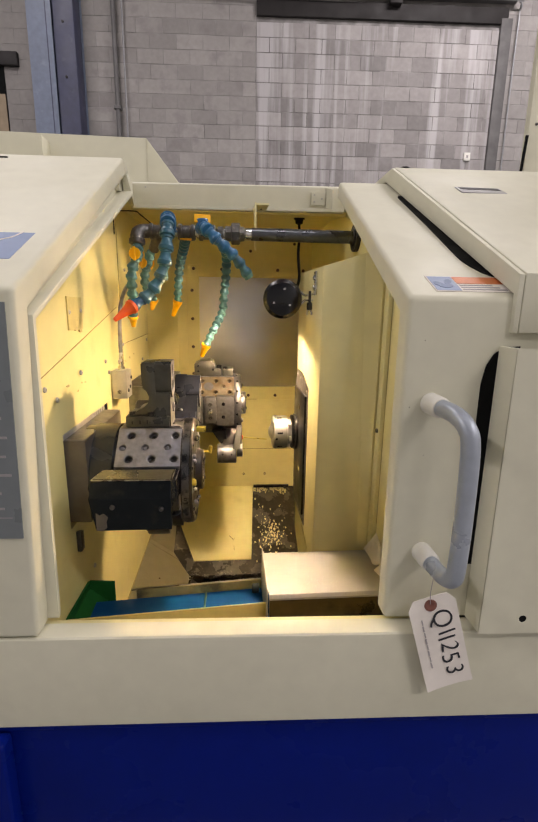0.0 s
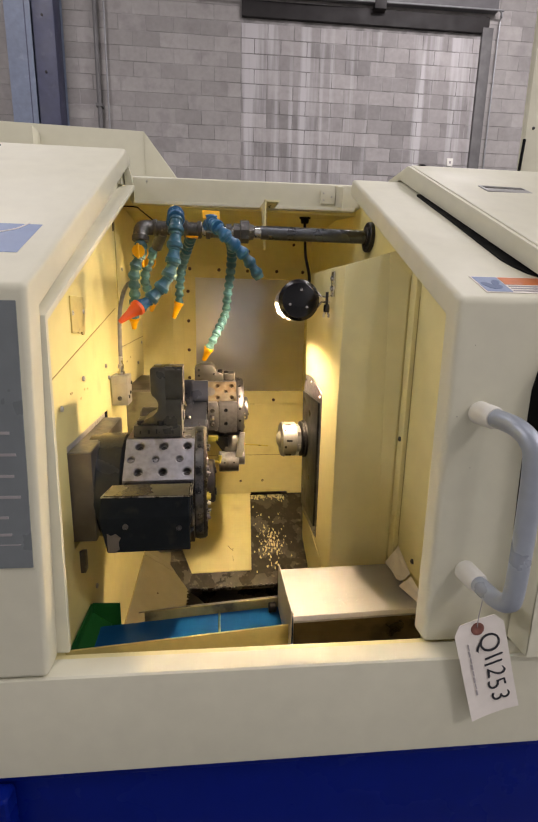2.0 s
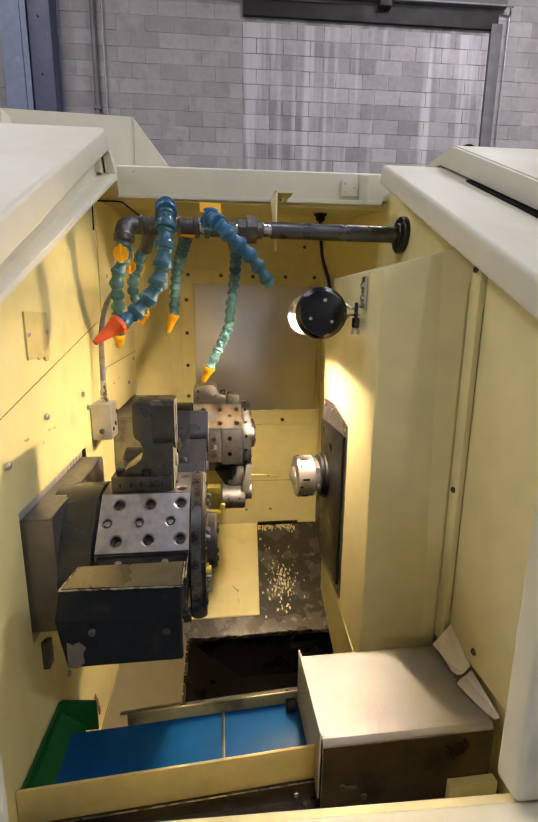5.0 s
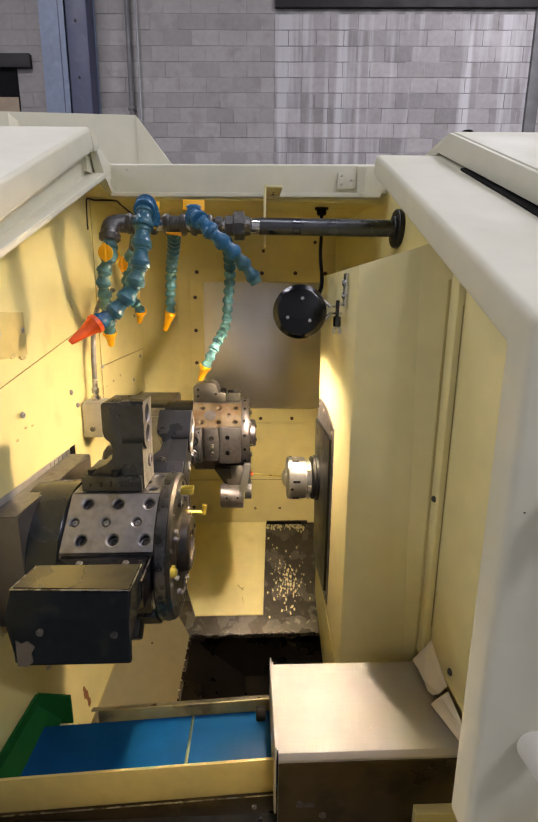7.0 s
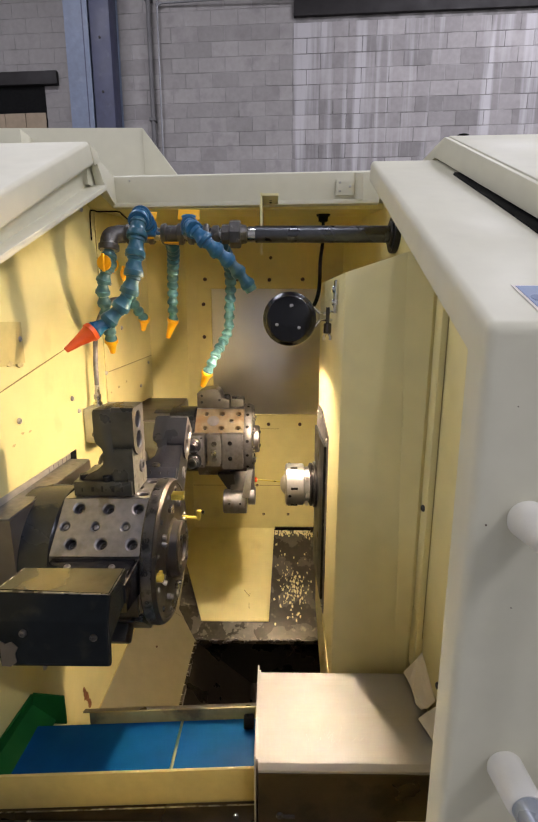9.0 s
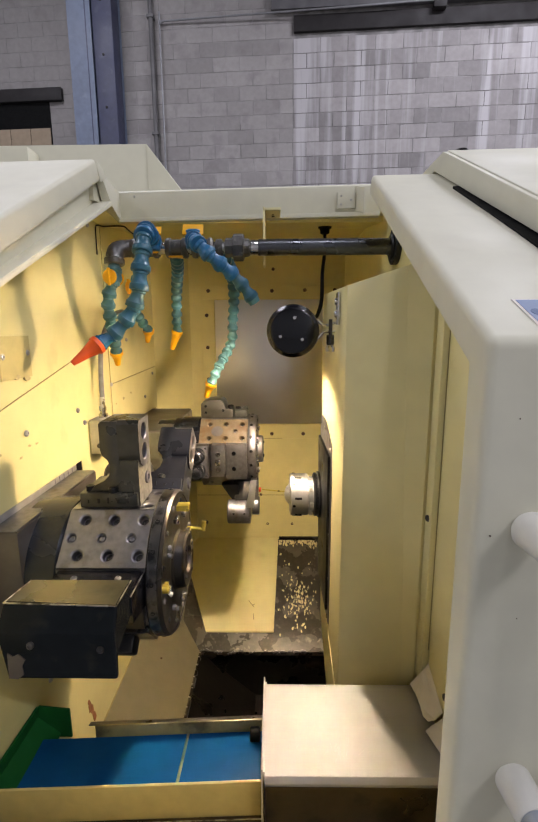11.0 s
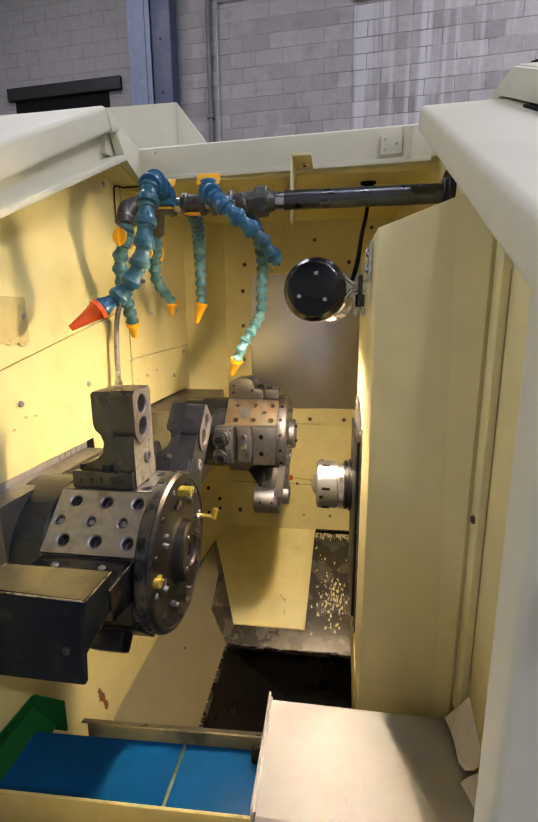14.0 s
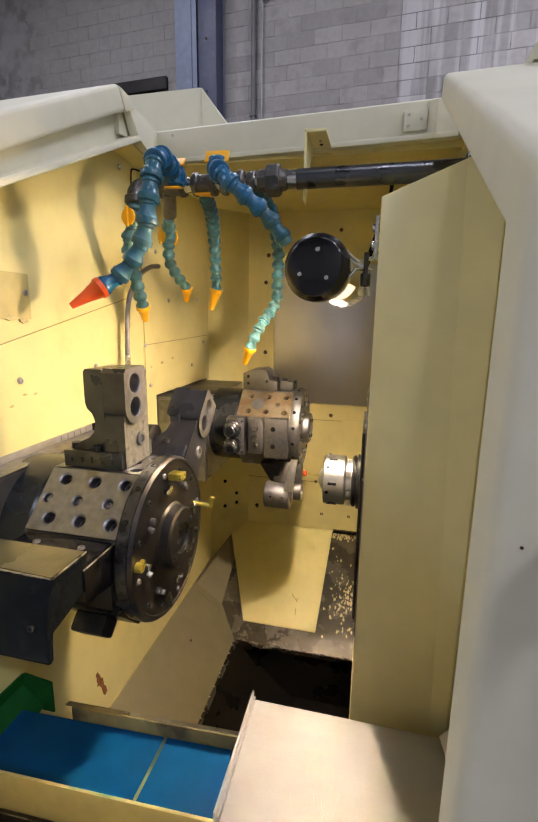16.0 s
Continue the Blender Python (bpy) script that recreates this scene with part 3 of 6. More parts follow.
panel_frame = part("panel_frame", bm, YELLOW, rear_wall, smooth=0)
part("inspection_panel", box(B(), (-0.169, 2.394, 1.147), (0.399, 2.3995, 1.726), 0.001), MIRRORISH, rear_wall, "bright polished stainless inspection panel")
for x, z in ((-0.195, 1.766), (0.094, 1.764), (0.243, 1.766), (-0.05, 1.765), (-0.205, 1.657), (-0.205, 1.511), (-0.205, 1.364), (-0.205, 1.22), (0.091, 1.099), (0.241, 1.099), (-0.06, 1.10), (0.378, 1.766)):
    screw(panel_frame, (x, 2.385, z), (0, -1, 0), 0.0085, DARKRUST)
for x, z in ((0.067, 0.631), (0.035, 0.785), (-0.239, 0.634), (-0.33, 0.69), (-0.33, 0.737), (0.19, 0.631), (0.33, 1.90), (0.10, 1.86)):
    screw(rear_wall, (x, 2.399, z), (0, -1, 0), 0.0075, DARKRUST)
for x, y, z in ((-0.3676, 2.3061, 0.7807), (-0.3275, 2.3517, 0.7107), (-0.3277, 2.3515, 0.6637), (-0.3687, 2.3048, 0.661)):
    screw(lathe_body, (x, y, z), (0.75, -0.66, 0), 0.0085, PIT, "wall_bolt")
screw(lathe_body, (-0.2402, 2.396, 0.641), (0, -1, 0), 0.0085, PIT, "wall_bolt")
part("joint_line", box(B(), (-0.28, 2.3958, 0.7825), (0.42, 2.3962, 0.7855)), SEAM, rear_wall, "", 0)
part("joint_line", box(B(), (0.0, 2.3958, 1.0725), (0.14, 2.3962, 1.0765)), SEAM, rear_wall, "", 0)
part("wall_joint", box(B(), (-0.28, 2.397, 0.786), (0.42, 2.3995, 1.072)), YELLOW, rear_wall, smooth=0)
part("wall_joint", box(B(), (-0.28, 2.3965, 0.552), (0.42, 2.3995, 0.782)), YELLOW, rear_wall, smooth=0)
part("chamber_ceiling", prism(B(), [(1.70, 1.899), (1.96, 1.935), (2.41, 1.935), (2.41, 1.96), (1.80, 1.96), (1.70, 1.914)], "x", -0.5, 0.50), YELLOW, lathe_body, smooth=0)
part("right_wall", prism(B(), [(0.80, 0.72), (2.42, 0.72), (2.42, 1.96), (1.52, 1.93), (0.82, 1.56), (0.80, 1.53)], "x", 0.424, 0.45), YELLOW, lathe_body, smooth=0)
# Lower right wall in near-black: the shade below the skirt put into colour.
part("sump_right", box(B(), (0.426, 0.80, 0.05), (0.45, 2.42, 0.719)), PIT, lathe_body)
right_panel = part("right_side_panel", prism(B(), [(0.818, 0.915), (1.105, 0.915), (1.105, 1.70), (1.08, 1.70), (0.90, 1.605), (0.83, 1.53)], "x", 0.408, 0.4238, 0.002), PALE, lathe_body)
part("right_side_strip", prism(B(), [(1.108, 0.90), (1.14, 0.90), (1.14, 1.735), (1.108, 1.715)], "x", 0.397, 0.4238, 0.002), PALE, lathe_body)
part("panel_joint", box(B(), (0.4074, 1.1058, 0.97), (0.4082, 1.1072, 1.60)), SEAM, right_panel, "", 0)
for y, z in ((1.124, 1.238), (1.124, 1.668), (1.016, 0.948)):
    screw(right_panel, (0.3965 if y > 1.1 else 0.4075, y, z), (-1, 0, 0), 0.0065)
# hopper below the chamber
for top in ([(lw, 1.12, 0.424), (-0.211, 1.12, 0.272), (-0.211, 2.02, 0.272), (lw, 2.02, 0.424)],
            [(lw, 2.021, 0.424), (-0.211, 2.021, 0.274), (-0.196, 2.010, 0.3145), (-0.347, 2.332, 0.514), (lw, 2.262, 0.424)]):
    part("left_chute", solid(B(), top, [(x, y, z - 0.015) for x, y, z in top]), GREYPANEL, lathe_body, "grey painted sloping chute", smooth=0)
part("chute_seam", cyl(B(), (lw + 0.002, 1.12, 0.4255), (lw + 0.002, 2.24, 0.4255), 0.0022, 6), SEAM, lathe_body, "dark seam along the chute")
rnd = random.Random(4)
for k in range(26):
    y0 = 1.15 + 0.033 * k + rnd.uniform(-0.01, 0.01)
    part("lip_chip", box(B(), (-0.2135, y0, 0.2735), (-0.2035 - rnd.uniform(0, 0.004), y0 + rnd.uniform(0.002, 0.007), 0.2752)), WORN, lathe_body, "", 0)
screw(lathe_body, (-0.33, 1.80, 0.362), (0.6, 0, 1), 0.0045, DARKRUST)
part("chute_lip", box(B(), (-0.213, 1.12, 0.250), (-0.203, 2.0, 0.273), 0.002), GREASE, lathe_body)
part("rear_chute", solid(B(), [(-0.30, 2.40, 0.548), (0.423, 2.40, 0.548), (0.423, 1.945, 0.272), (-0.30, 1.945, 0.272)],
                         [(-0.30, 2.40, 0.53), (0.423, 2.40, 0.53), (0.423, 1.945, 0.255), (-0.30, 1.945, 0.255)]), GREASE, lathe_body, "oily worn sloping chute with flaked paint", smooth=0)
# ragged sealant edge at the foot of the chute
bm = B()
rnd = random.Random(5)
for i in range(36):
    x = -0.20 + i * 0.0145
    r = 0.005 + rnd.random() * 0.005
    bmesh.ops.create_icosphere(bm, subdivisions=1, radius=r, matrix=Matrix.Translation((x, 1.947 + rnd.uniform(-0.005, 0.006), 0.268 + rnd.uniform(-0.004, 0.005))) @ Matrix.Diagonal((1.5, 1, 0.9, 1)))
part("chute_edge_sealant", bm, PIT, lathe_body, "rough oily sealant bead")
plate_edge = [(-0.285, 2.396), (0.121, 2.396), (0.097, 2.009), (-0.194, 2.009), (-0.345, 2.335)]
part("chute_plate", solid(B(), [(x, y, 0.318 + (y - 2.009) * 0.615) for x, y in plate_edge], [(x, y, 0.313 + (y - 2.009) * 0.615) for x, y in plate_edge]), YELLOW, lathe_body, smooth=0)
# flaked paint left on the worn chute
bm = B()
rnd = random.Random(11)
spots = [(rnd.gauss(0.205, 0.034), rnd.gauss(0.42, 0.10)) for _ in range(150)] + [(rnd.uniform(0.125, 0.41), rnd.gauss(0.975, 0.025)) for _ in range(170)] + [(rnd.uniform(0.10, 0.42), rnd.uniform(0.05, 0.95)) for _ in range(60)]
for x, f in spots:
    if not (0.115 < x < 0.318 and 0.02 < f < 0.998):
        continue
    q = Vector((x, 1.945 + 0.455 * f, 0.272 + 0.276 * f))
    r, turn, n = rnd.uniform(0.0016, 0.0060) * (1.3 if f > 0.9 else 1), rnd.uniform(0, 6.28), rnd.choice((5, 6, 7))
    ring = []
    for i in range(n):
        a, rr2 = turn + 2 * math.pi * i / n, r * rnd.uniform(0.5, 1.2)
        ring.append(q + Vector((rr2 * math.cos(a) * 0.8, rr2 * math.sin(a) * 0.855 * 1.5, rr2 * math.sin(a) * 0.519 * 1.5)))
    up = Vector((0, -0.519, 0.855))
    solid(bm, [p + up * 0.0007 for p in ring], [p - up * 0.0005 for p in ring])
fl = part("flaked_paint", bm, PALE, lathe_body, "pale flakes of remaining paint", 0)
fl["kind"] = "stuff"
CP = Matrix.Translation((-0.05, 2.20, 0.4370)) @ Matrix.Rotation(math.atan2(0.238, 0.387), 4, "X")
for pts, r in (([(0.06, -0.120, 0), (0.045, -0.105, 0), (0.035, -0.092, 0)], 0.0016), ([(0.055, -0.112, 0), (0.062, -0.108, 0)], 0.0014), ([(0.058, -0.150, 0), (0.060, -0.175, 0)], 0.0012)):
    bm = tube(B(), pts, r, 6, 4)
    bm.transform(CP)
    part("scuff_mark", bm, SEAM, lathe_body, "dark scuff mark")
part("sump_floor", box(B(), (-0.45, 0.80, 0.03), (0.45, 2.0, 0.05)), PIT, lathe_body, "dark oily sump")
# Dark strip stands in for the shade of an open slot.
part("chute_slot", box(B(), (0.124, 2.384, 0.549), (0.33, 2.396, 0.563)), PIT, lathe_body, "dark strip for the shaded slot above the chute")
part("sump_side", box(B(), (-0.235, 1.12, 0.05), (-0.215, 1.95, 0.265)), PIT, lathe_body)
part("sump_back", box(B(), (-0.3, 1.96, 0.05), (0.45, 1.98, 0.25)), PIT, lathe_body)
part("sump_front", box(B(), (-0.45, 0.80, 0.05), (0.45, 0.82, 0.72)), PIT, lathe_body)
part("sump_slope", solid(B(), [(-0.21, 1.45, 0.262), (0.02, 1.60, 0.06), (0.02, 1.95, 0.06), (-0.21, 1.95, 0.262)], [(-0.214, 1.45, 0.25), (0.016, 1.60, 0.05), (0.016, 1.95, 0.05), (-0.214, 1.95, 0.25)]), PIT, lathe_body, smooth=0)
skewed(part("front_tray", box(B(), (-0.45, 0.787, 0.722), (0.42, 0.972, 0.734)), OILSTEEL, lathe_body, "dark steel tray strip"))
skewed(part("front_inner_wall", box(B(), (-0.45, 0.7865, 0.735), (0.42, 0.7975, 0.925)), PALE, lathe_body))
part("corner_patch", box(B(), (0.318, 0.906, 0.735), (0.405, 0.922, 0.776), 0.001), PALE, lathe_body)

# rear casing of the machine
casing = thing("rear_casing", (-1.0, 2.2, 1.991), "cream sheet-metal casing with sloping corner on the lathe roof", "machine casing")
part("casing_panel", prism(B(), [(-1.4, 1.991), (-0.15, 1.991), (-0.349, 2.246), (-1.4, 2.246)], "y", 2.04, 2.44, 0.005), CREAM, casing)
part("casing_corner", prism(B(), [(-0.346, 1.993), (-0.156, 1.993), (-0.346, 2.241)], "y", 2.0355, 2.0395, 0.001), CREAM, casing)
part("casing_step", box(B(), (-1.4, 1.96, 1.991), (-0.735, 2.038, 2.212), 0.005), CREAM, casing)
guard = thing("tall_guard_panel", (1.9, 2.55, 0), "tall cream sheet-metal guard panel behind the lathe", "panel")
part("guard_sheet", box(B(), (1.60, 2.50, 0), (2.6, 2.54, 4.2), 0.005), CREAM, guard)
part("guard_cable", tube(B(), [(1.585, 2.49, 1.9), (1.575, 2.49, 2.2), (1.59, 2.49, 2.5)], 0.008, 8), RUBBERGAP, guard, "black cable")
screw(guard, (1.64, 2.4995, 2.56), (0, -1, 0), 0.008, DARK)

# ---- sliding door ----
door = thing("sliding_door", (0.45, 1.1, 0.93), "cream sheet-metal sliding door pushed open to the side", "door")
door_panel = skewed(shell("door_panel", [(0.776, 0.934), (0.776, 1.581), (1.524, 1.964)], 0.045, (0.312, 0.31, 0.347), 0.80, CREAM, door, 0.010))
for x, z, r in ((0.327, 1.383, 0.0010), (0.345, 1.505, 0.0007), (0.362, 1.290, 0.0007)):
    y = 0.7755 - SKEW * x
    part("paint_chip", cyl(B(), (x, y, z), (x, y + 0.0012, z), r, 7), DARKRUST, door, "tiny dark paint chip", 0)
DS = math.atan2(0.383, 0.747)
on_door = SH @ Matrix.Translation((0, 0.776, 1.581)) @ Matrix.Rotation(DS, 4, "X")
# slot along the fixed hood, top and front; black plates carry its shade
outline = [(0.49, 0.672), (0.503, 0.674), (0.515, 0.66), (0.515, 0.10), (0.502, 0.092), (0.488, 0.11), (0.478, 0.14), (0.472, 0.175), (0.474, 0.24), (0.480, 0.40), (0.484, 0.60), (0.485, 0.66)]
bm = prism(B(), outline, "z", 0.0, 0.0025)
bm.transform(on_door)
part("top_slot", bm, RUBBERGAP, door, "black plate for the shaded slot beside the fixed hood")
skewed(part("front_slot", prism(B(), [(0.52, 1.497), (0.492, 1.495), (0.474, 1.483), (0.462, 1.462), (0.456, 1.43), (0.456, 1.36), (0.459, 1.24), (0.464, 1.10), (0.471, 1.06), (0.52, 1.06)], "y", 0.7735, 0.777), RUBBERGAP, door, "black plate for the shaded slot beside the fixed panel"))
# warning label
lab = thing("warning_label", (0.44, 0.80, 1.60), "small blue, orange and grey warning label on the sliding door", "label")


def on(m, lo, hi, material, parent, name, label="", h0=0.0005, h1=0.0013, skew=0.0):
    bm = prism(B(), [(lo[0], lo[1]), (hi[0], lo[1]), (hi[0] + skew, hi[1]), (lo[0] + skew, hi[1])], "z", h0, h1)
    bm.transform(m)
    return part(name, bm, material, parent, label, 0)


plate = on(on_door, (0.366, 0.022), (0.508, 0.088), PAPER, lab, "label_plate", "", 0.0002, 0.0012)
on(on_door, (0.369, 0.025), (0.414, 0.085), LABELBLUE, plate, "pictogram_field", "", 0.0013, 0.0017)
on(on_door, (0.416, 0.055), (0.506, 0.085), LABELORANGE, plate, "orange_band", "", 0.0013, 0.0017)
for k in range(3):
    on(on_door, (0.418, 0.028 + 0.009 * k), (0.50 - 0.01 * k, 0.032 + 0.009 * k), FADEINK, plate, "text_bar", "", 0.0013, 0.0018)
bm = B()
for u, v, a, b2, c in ((0.392, 0.044, 0.014, 0.009, 0.2), (0.381, 0.052, 0.008, 0.011, 0.6), (0.401, 0.062, 0.007, 0.011, -0.5)):
    bmesh.ops.create_cone(bm, cap_ends=True, segments=14, radius1=1, radius2=1, depth=1, matrix=Matrix.Translation((u, v, 0.0019)) @ Matrix.Rotation(c, 4, "Z") @ Matrix.Diagonal((a, b2, 0.0004, 1)))
bm.transform(on_door)
part("pictogram", bm, LABELDARK, plate)

# door handle: bent grey tube in white collars
handle = thing("door_handle", (0.37, 0.70, 1.25), "grey tubular pull handle with white plastic collars", "handle")
part("grip", tube(B(), [(0.366, 0.715, 1.391), (0.370, 0.672, 1.388), (0.376, 0.645, 1.372), (0.380, 0.636, 1.34), (0.382, 0.635, 1.24), (0.381, 0.636, 1.13), (0.380, 0.645, 1.102), (0.378, 0.672, 1.090), (0.376, 0.715, 1.089)], 0.0152, 20, 8), GREYTUBE, handle, "smooth grey-blue tube")
for x, z in ((0.365, 1.391), (0.376, 1.089)):
    part("collar", lathe(B(), (x, 0.7615, z), (x + 0.001, 0.70, z), [(0, 0.0185), (0.003, 0.020), (0.043, 0.0188), (0.047, 0.0165)], 24), WHITEP, handle, "white plastic collar")

# hand-written tag tied to the handle
tagob = thing("paper_tag", (0.41, 0.70, 0.92), "cream card tag with handwritten number, tied to the handle", "tag")
p_tl, p_tr, p_bl, p_br = Vector((0.335, 0.715, 1.0174)), Vector((0.4217, 0.713, 1.0215)), Vector((0.385, 0.700, 0.825)), Vector((0.4877, 0.698, 0.818))
ux = ((p_tr - p_tl) + (p_br - p_bl)).normalized()
uy = ((p_tl - p_bl) + (p_tr - p_br)).normalized()
un = ux.cross(uy).normalized()
ux = uy.cross(un).normalized()
TAG = Matrix.Translation((p_tl + p_tr + p_bl + p_br) / 4) @ Matrix((ux, uy, un)).transposed().to_4x4()
TW, TH = 0.0475, 0.104
bm = B()
cols, rws = 6, 12
grid = {}
for i in range(cols + 1):
    for k in range(rws + 1):
        u, v = -TW + 2 * TW * i / cols, -TH + 2 * TH * k / rws
        if k == rws and i in (0, cols):
            u *= 0.72
        w = 0.004 * math.sin(v * 16) + 0.003 * (u / TW) ** 2
        grid[i, k] = bm.verts.new(TAG @ Vector((u, v, w)))
for i in range(cols):
    for k in range(rws):
        bm.faces.new((grid[i, k], grid[i + 1, k], grid[i + 1, k + 1], grid[i, k + 1]))
r = bmesh.ops.extrude_face_region(bm, geom=list(bm.faces))
for v in r["geom"]:
    if isinstance(v, bmesh.types.BMVert):
        v.co -= un * 0.0008
card = part("card", bm, PAPER, tagob)


def tag_height(u, v):
    return 0.004 * math.sin(v * 16) + 0.003 * (u / TW) ** 2


eu, ev = -0.002, TH - 0.018
part("eyelet", lathe(B(), TAG @ Vector((eu, ev, tag_height(eu, ev) - 0.001)), TAG @ Vector((eu, ev, 1)), [(0, 0.0125), (0.002, 0.0125), (0.0023, 0.011), (0.0023, 0.006), (0.0018, 0.005)], 20), BROWN, tagob, "brown reinforced eyelet")
part("string", tube(B(), [TAG @ Vector((eu, ev, 0.003)), (0.374, 0.700, 1.035), (0.375, 0.698, 1.065), (0.376, 0.70, 1.090)], 0.0008, 6), FADEINK, tagob, "thin wire tie")


def writing(body, size, m, material, parent, name="lettering", width=0.0):
    cu = bpy.data.curves.new(name, "FONT")
    cu.body, cu.size, cu.align_x, cu.align_y = body, size, "CENTER", "CENTER"
    cu.extrude, cu.offset = 0.0003, width
    tmp = new(name, cu)
    me = bpy.data.meshes.new_from_object(tmp.evaluated_get(bpy.context.evaluated_depsgraph_get()))
    bpy.data.objects.remove(tmp)
    bpy.data.curves.remove(cu)
    me.transform(m)
    me.materials.clear()
    me.materials.append(material)
    o = new(name, me)
    attach(o, parent)
    return o


for k, ch in enumerate("Q11253"):
    v = 0.052 - (0.0, 0.032, 0.046, 0.067, 0.094, 0.122)[k]
    u = 0.013 + 0.003 * (k % 2)
    writing(ch, 0.054 if ch == "Q" else 0.050, TAG @ Matrix.Translation((u, v, tag_height(u, v) + 0.0012)) @ Matrix.Rotation(radians(-90 + (-6, 4, 2, -5, 3, -4)[k]), 4, "Z") @ Matrix.Diagonal((0.95, 1.05, 1, 1)), INK, card, "lettering", -0.0004)
for k in range(8):
    v = 0.055 - 0.0145 * k
    box_bm = box(B(), (-0.0012 - 0.001 * (k % 2), -0.006, 0), (0.0012, 0.006, 0.0003))
    box_bm.transform(TAG @ Matrix.Translation((-0.026, v, tag_height(-0.026, v) + 0.0009)))
    part("text_bar", box_bm, FADEINK, card, "", 0)

# control fascia and label on the left hood
fas = thing("control_fascia", (-0.55, 0.74, 1.35), "blue-grey control fascia with text rows on the hood front", "control panel")
skewed(part("fascia_plate", prism(B(), [(-0.376, 1.145), (-0.80, 1.145), (-0.80, 1.56), (-0.362, 1.56)], "y", 0.7345, 0.7372), LABELGREY, fas, "", 0))
for k, (x, z, w) in enumerate(((-0.389, 1.368, 0.03), (-0.383, 1.334, 0.05), (-0.389, 1.30, 0.04), (-0.383, 1.266, 0.06), (-0.404, 1.232, 0.03), (-0.402, 1.203, 0.04), (-0.390, 1.187, 0.09))):
    skewed(part("text_bar", box(B(), (x - w * 0.7, 0.7338, z - 0.0022), (x, 0.7344, z + (0.0022 if k < 6 else -0.0008))), FADEINK, fas, "", 0))
hl = thing("hood_label", (-0.5, 0.9, 1.68), "pale blue instruction label on the sloping hood", "label")
on_left = SH @ Matrix.Translation((0, 0.737, 1.582)) @ Matrix.Rotation(math.atan2(0.42, 0.75), 4, "X")
lp = on(on_left, (-0.75, 0.108), (-0.392, 0.268), LABELBLUE, hl, "label_plate", "", 0.0002, 0.0012, 0.008)
part("label_arc", tube(B(), [on_left @ Vector(p) for p in ((-0.52, 0.175, 0.0015), (-0.46, 0.185, 0.0015), (-0.425, 0.205, 0.0015), (-0.41, 0.235, 0.0015))], 0.0014, 6), PAPER, lp)
for k in range(3):
    on(on_left, (-0.50, 0.19 + 0.022 * k), (-0.445 - 0.01 * k, 0.196 + 0.022 * k), LABELDARK, lp, "text_bar", "", 0.0013, 0.0017)
part("hood_slot", box(B(), (-0.80, 1.464, 1.962), (-0.65, 1.468, 1.983)), RUBBERGAP, left_hood, "thin dark slot")

# ---- sub-spindle cover ----
cover = thing("spindle_cover", (0.3, 1.3, 0.3), "cream painted spindle cover with angled front", "machine cover")
part("cover_side", solid(B(), [(0.244, 1.192, 0.53), (0.246, 1.57, 0.729), (0.248, 1.65, 1.688), (0.244, 1.192, 1.672)],
                         [(0.250, 1.190, 0.53), (0.252, 1.57, 0.729), (0.254, 1.65, 1.688), (0.250, 1.190, 1.673)], 0.0015), PALE, cover)
part("side_fold", solid(B(), [(0.2425, 1.194, 0.770), (0.2425, 1.575, 0.861), (0.2425, 1.575, 0.864), (0.2425, 1.194, 0.773)],
                        [(0.2448, 1.194, 0.770), (0.2448, 1.575, 0.861), (0.2448, 1.575, 0.864), (0.2448, 1.194, 0.773)]), PALE, cover)
part("cover_front", solid(B(), [(0.245, 1.190, 0.53), (0.391, 1.138, 0.53), (0.391, 1.144, 0.53), (0.247, 1.196, 0.53)],
                          [(0.245, 1.190, 1.672), (0.345, 1.154, 1.702), (0.345, 1.160, 1.702), (0.247, 1.196, 1.672)], 0.0015), PALE, cover)
part("cover_corner", solid(B(), [(0.345, 1.1535, 1.702), (0.391, 1.1372, 1.645), (0.391, 1.1372, 0.30), (0.386, 1.139, 0.30)],
                           [(0.345, 1.159, 1.702), (0.392, 1.143, 1.645), (0.392, 1.143, 0.30), (0.386, 1.145, 0.30)]), PALE, cover)
part("cover_return", box(B(), (0.392, 1.14, 0.30), (0.423, 1.146, 1.65)), PALE, cover)
part("cover_top", solid(B(), [(0.246, 1.192, 1.672), (0.346, 1.156, 1.702), (0.423, 1.146, 1.722), (0.423, 1.65, 1.722), (0.250, 1.65, 1.69)],
                        [(0.246, 1.192, 1.668), (0.346, 1.156, 1.698), (0.423, 1.146, 1.717), (0.423, 1.65, 1.717), (0.250, 1.65, 1.685)]), PALE, cover)
part("corner_filler", solid(B(), [(0.345, 1.1536, 1.702), (0.391, 1.1374, 1.645), (0.3962, 1.1360, 1.645), (0.3962, 1.1360, 1.7175)],
                            [(0.345, 1.159, 1.702), (0.391, 1.143, 1.645), (0.3962, 1.1415, 1.645), (0.3962, 1.1415, 1.7175)]), PALE, cover, smooth=0)
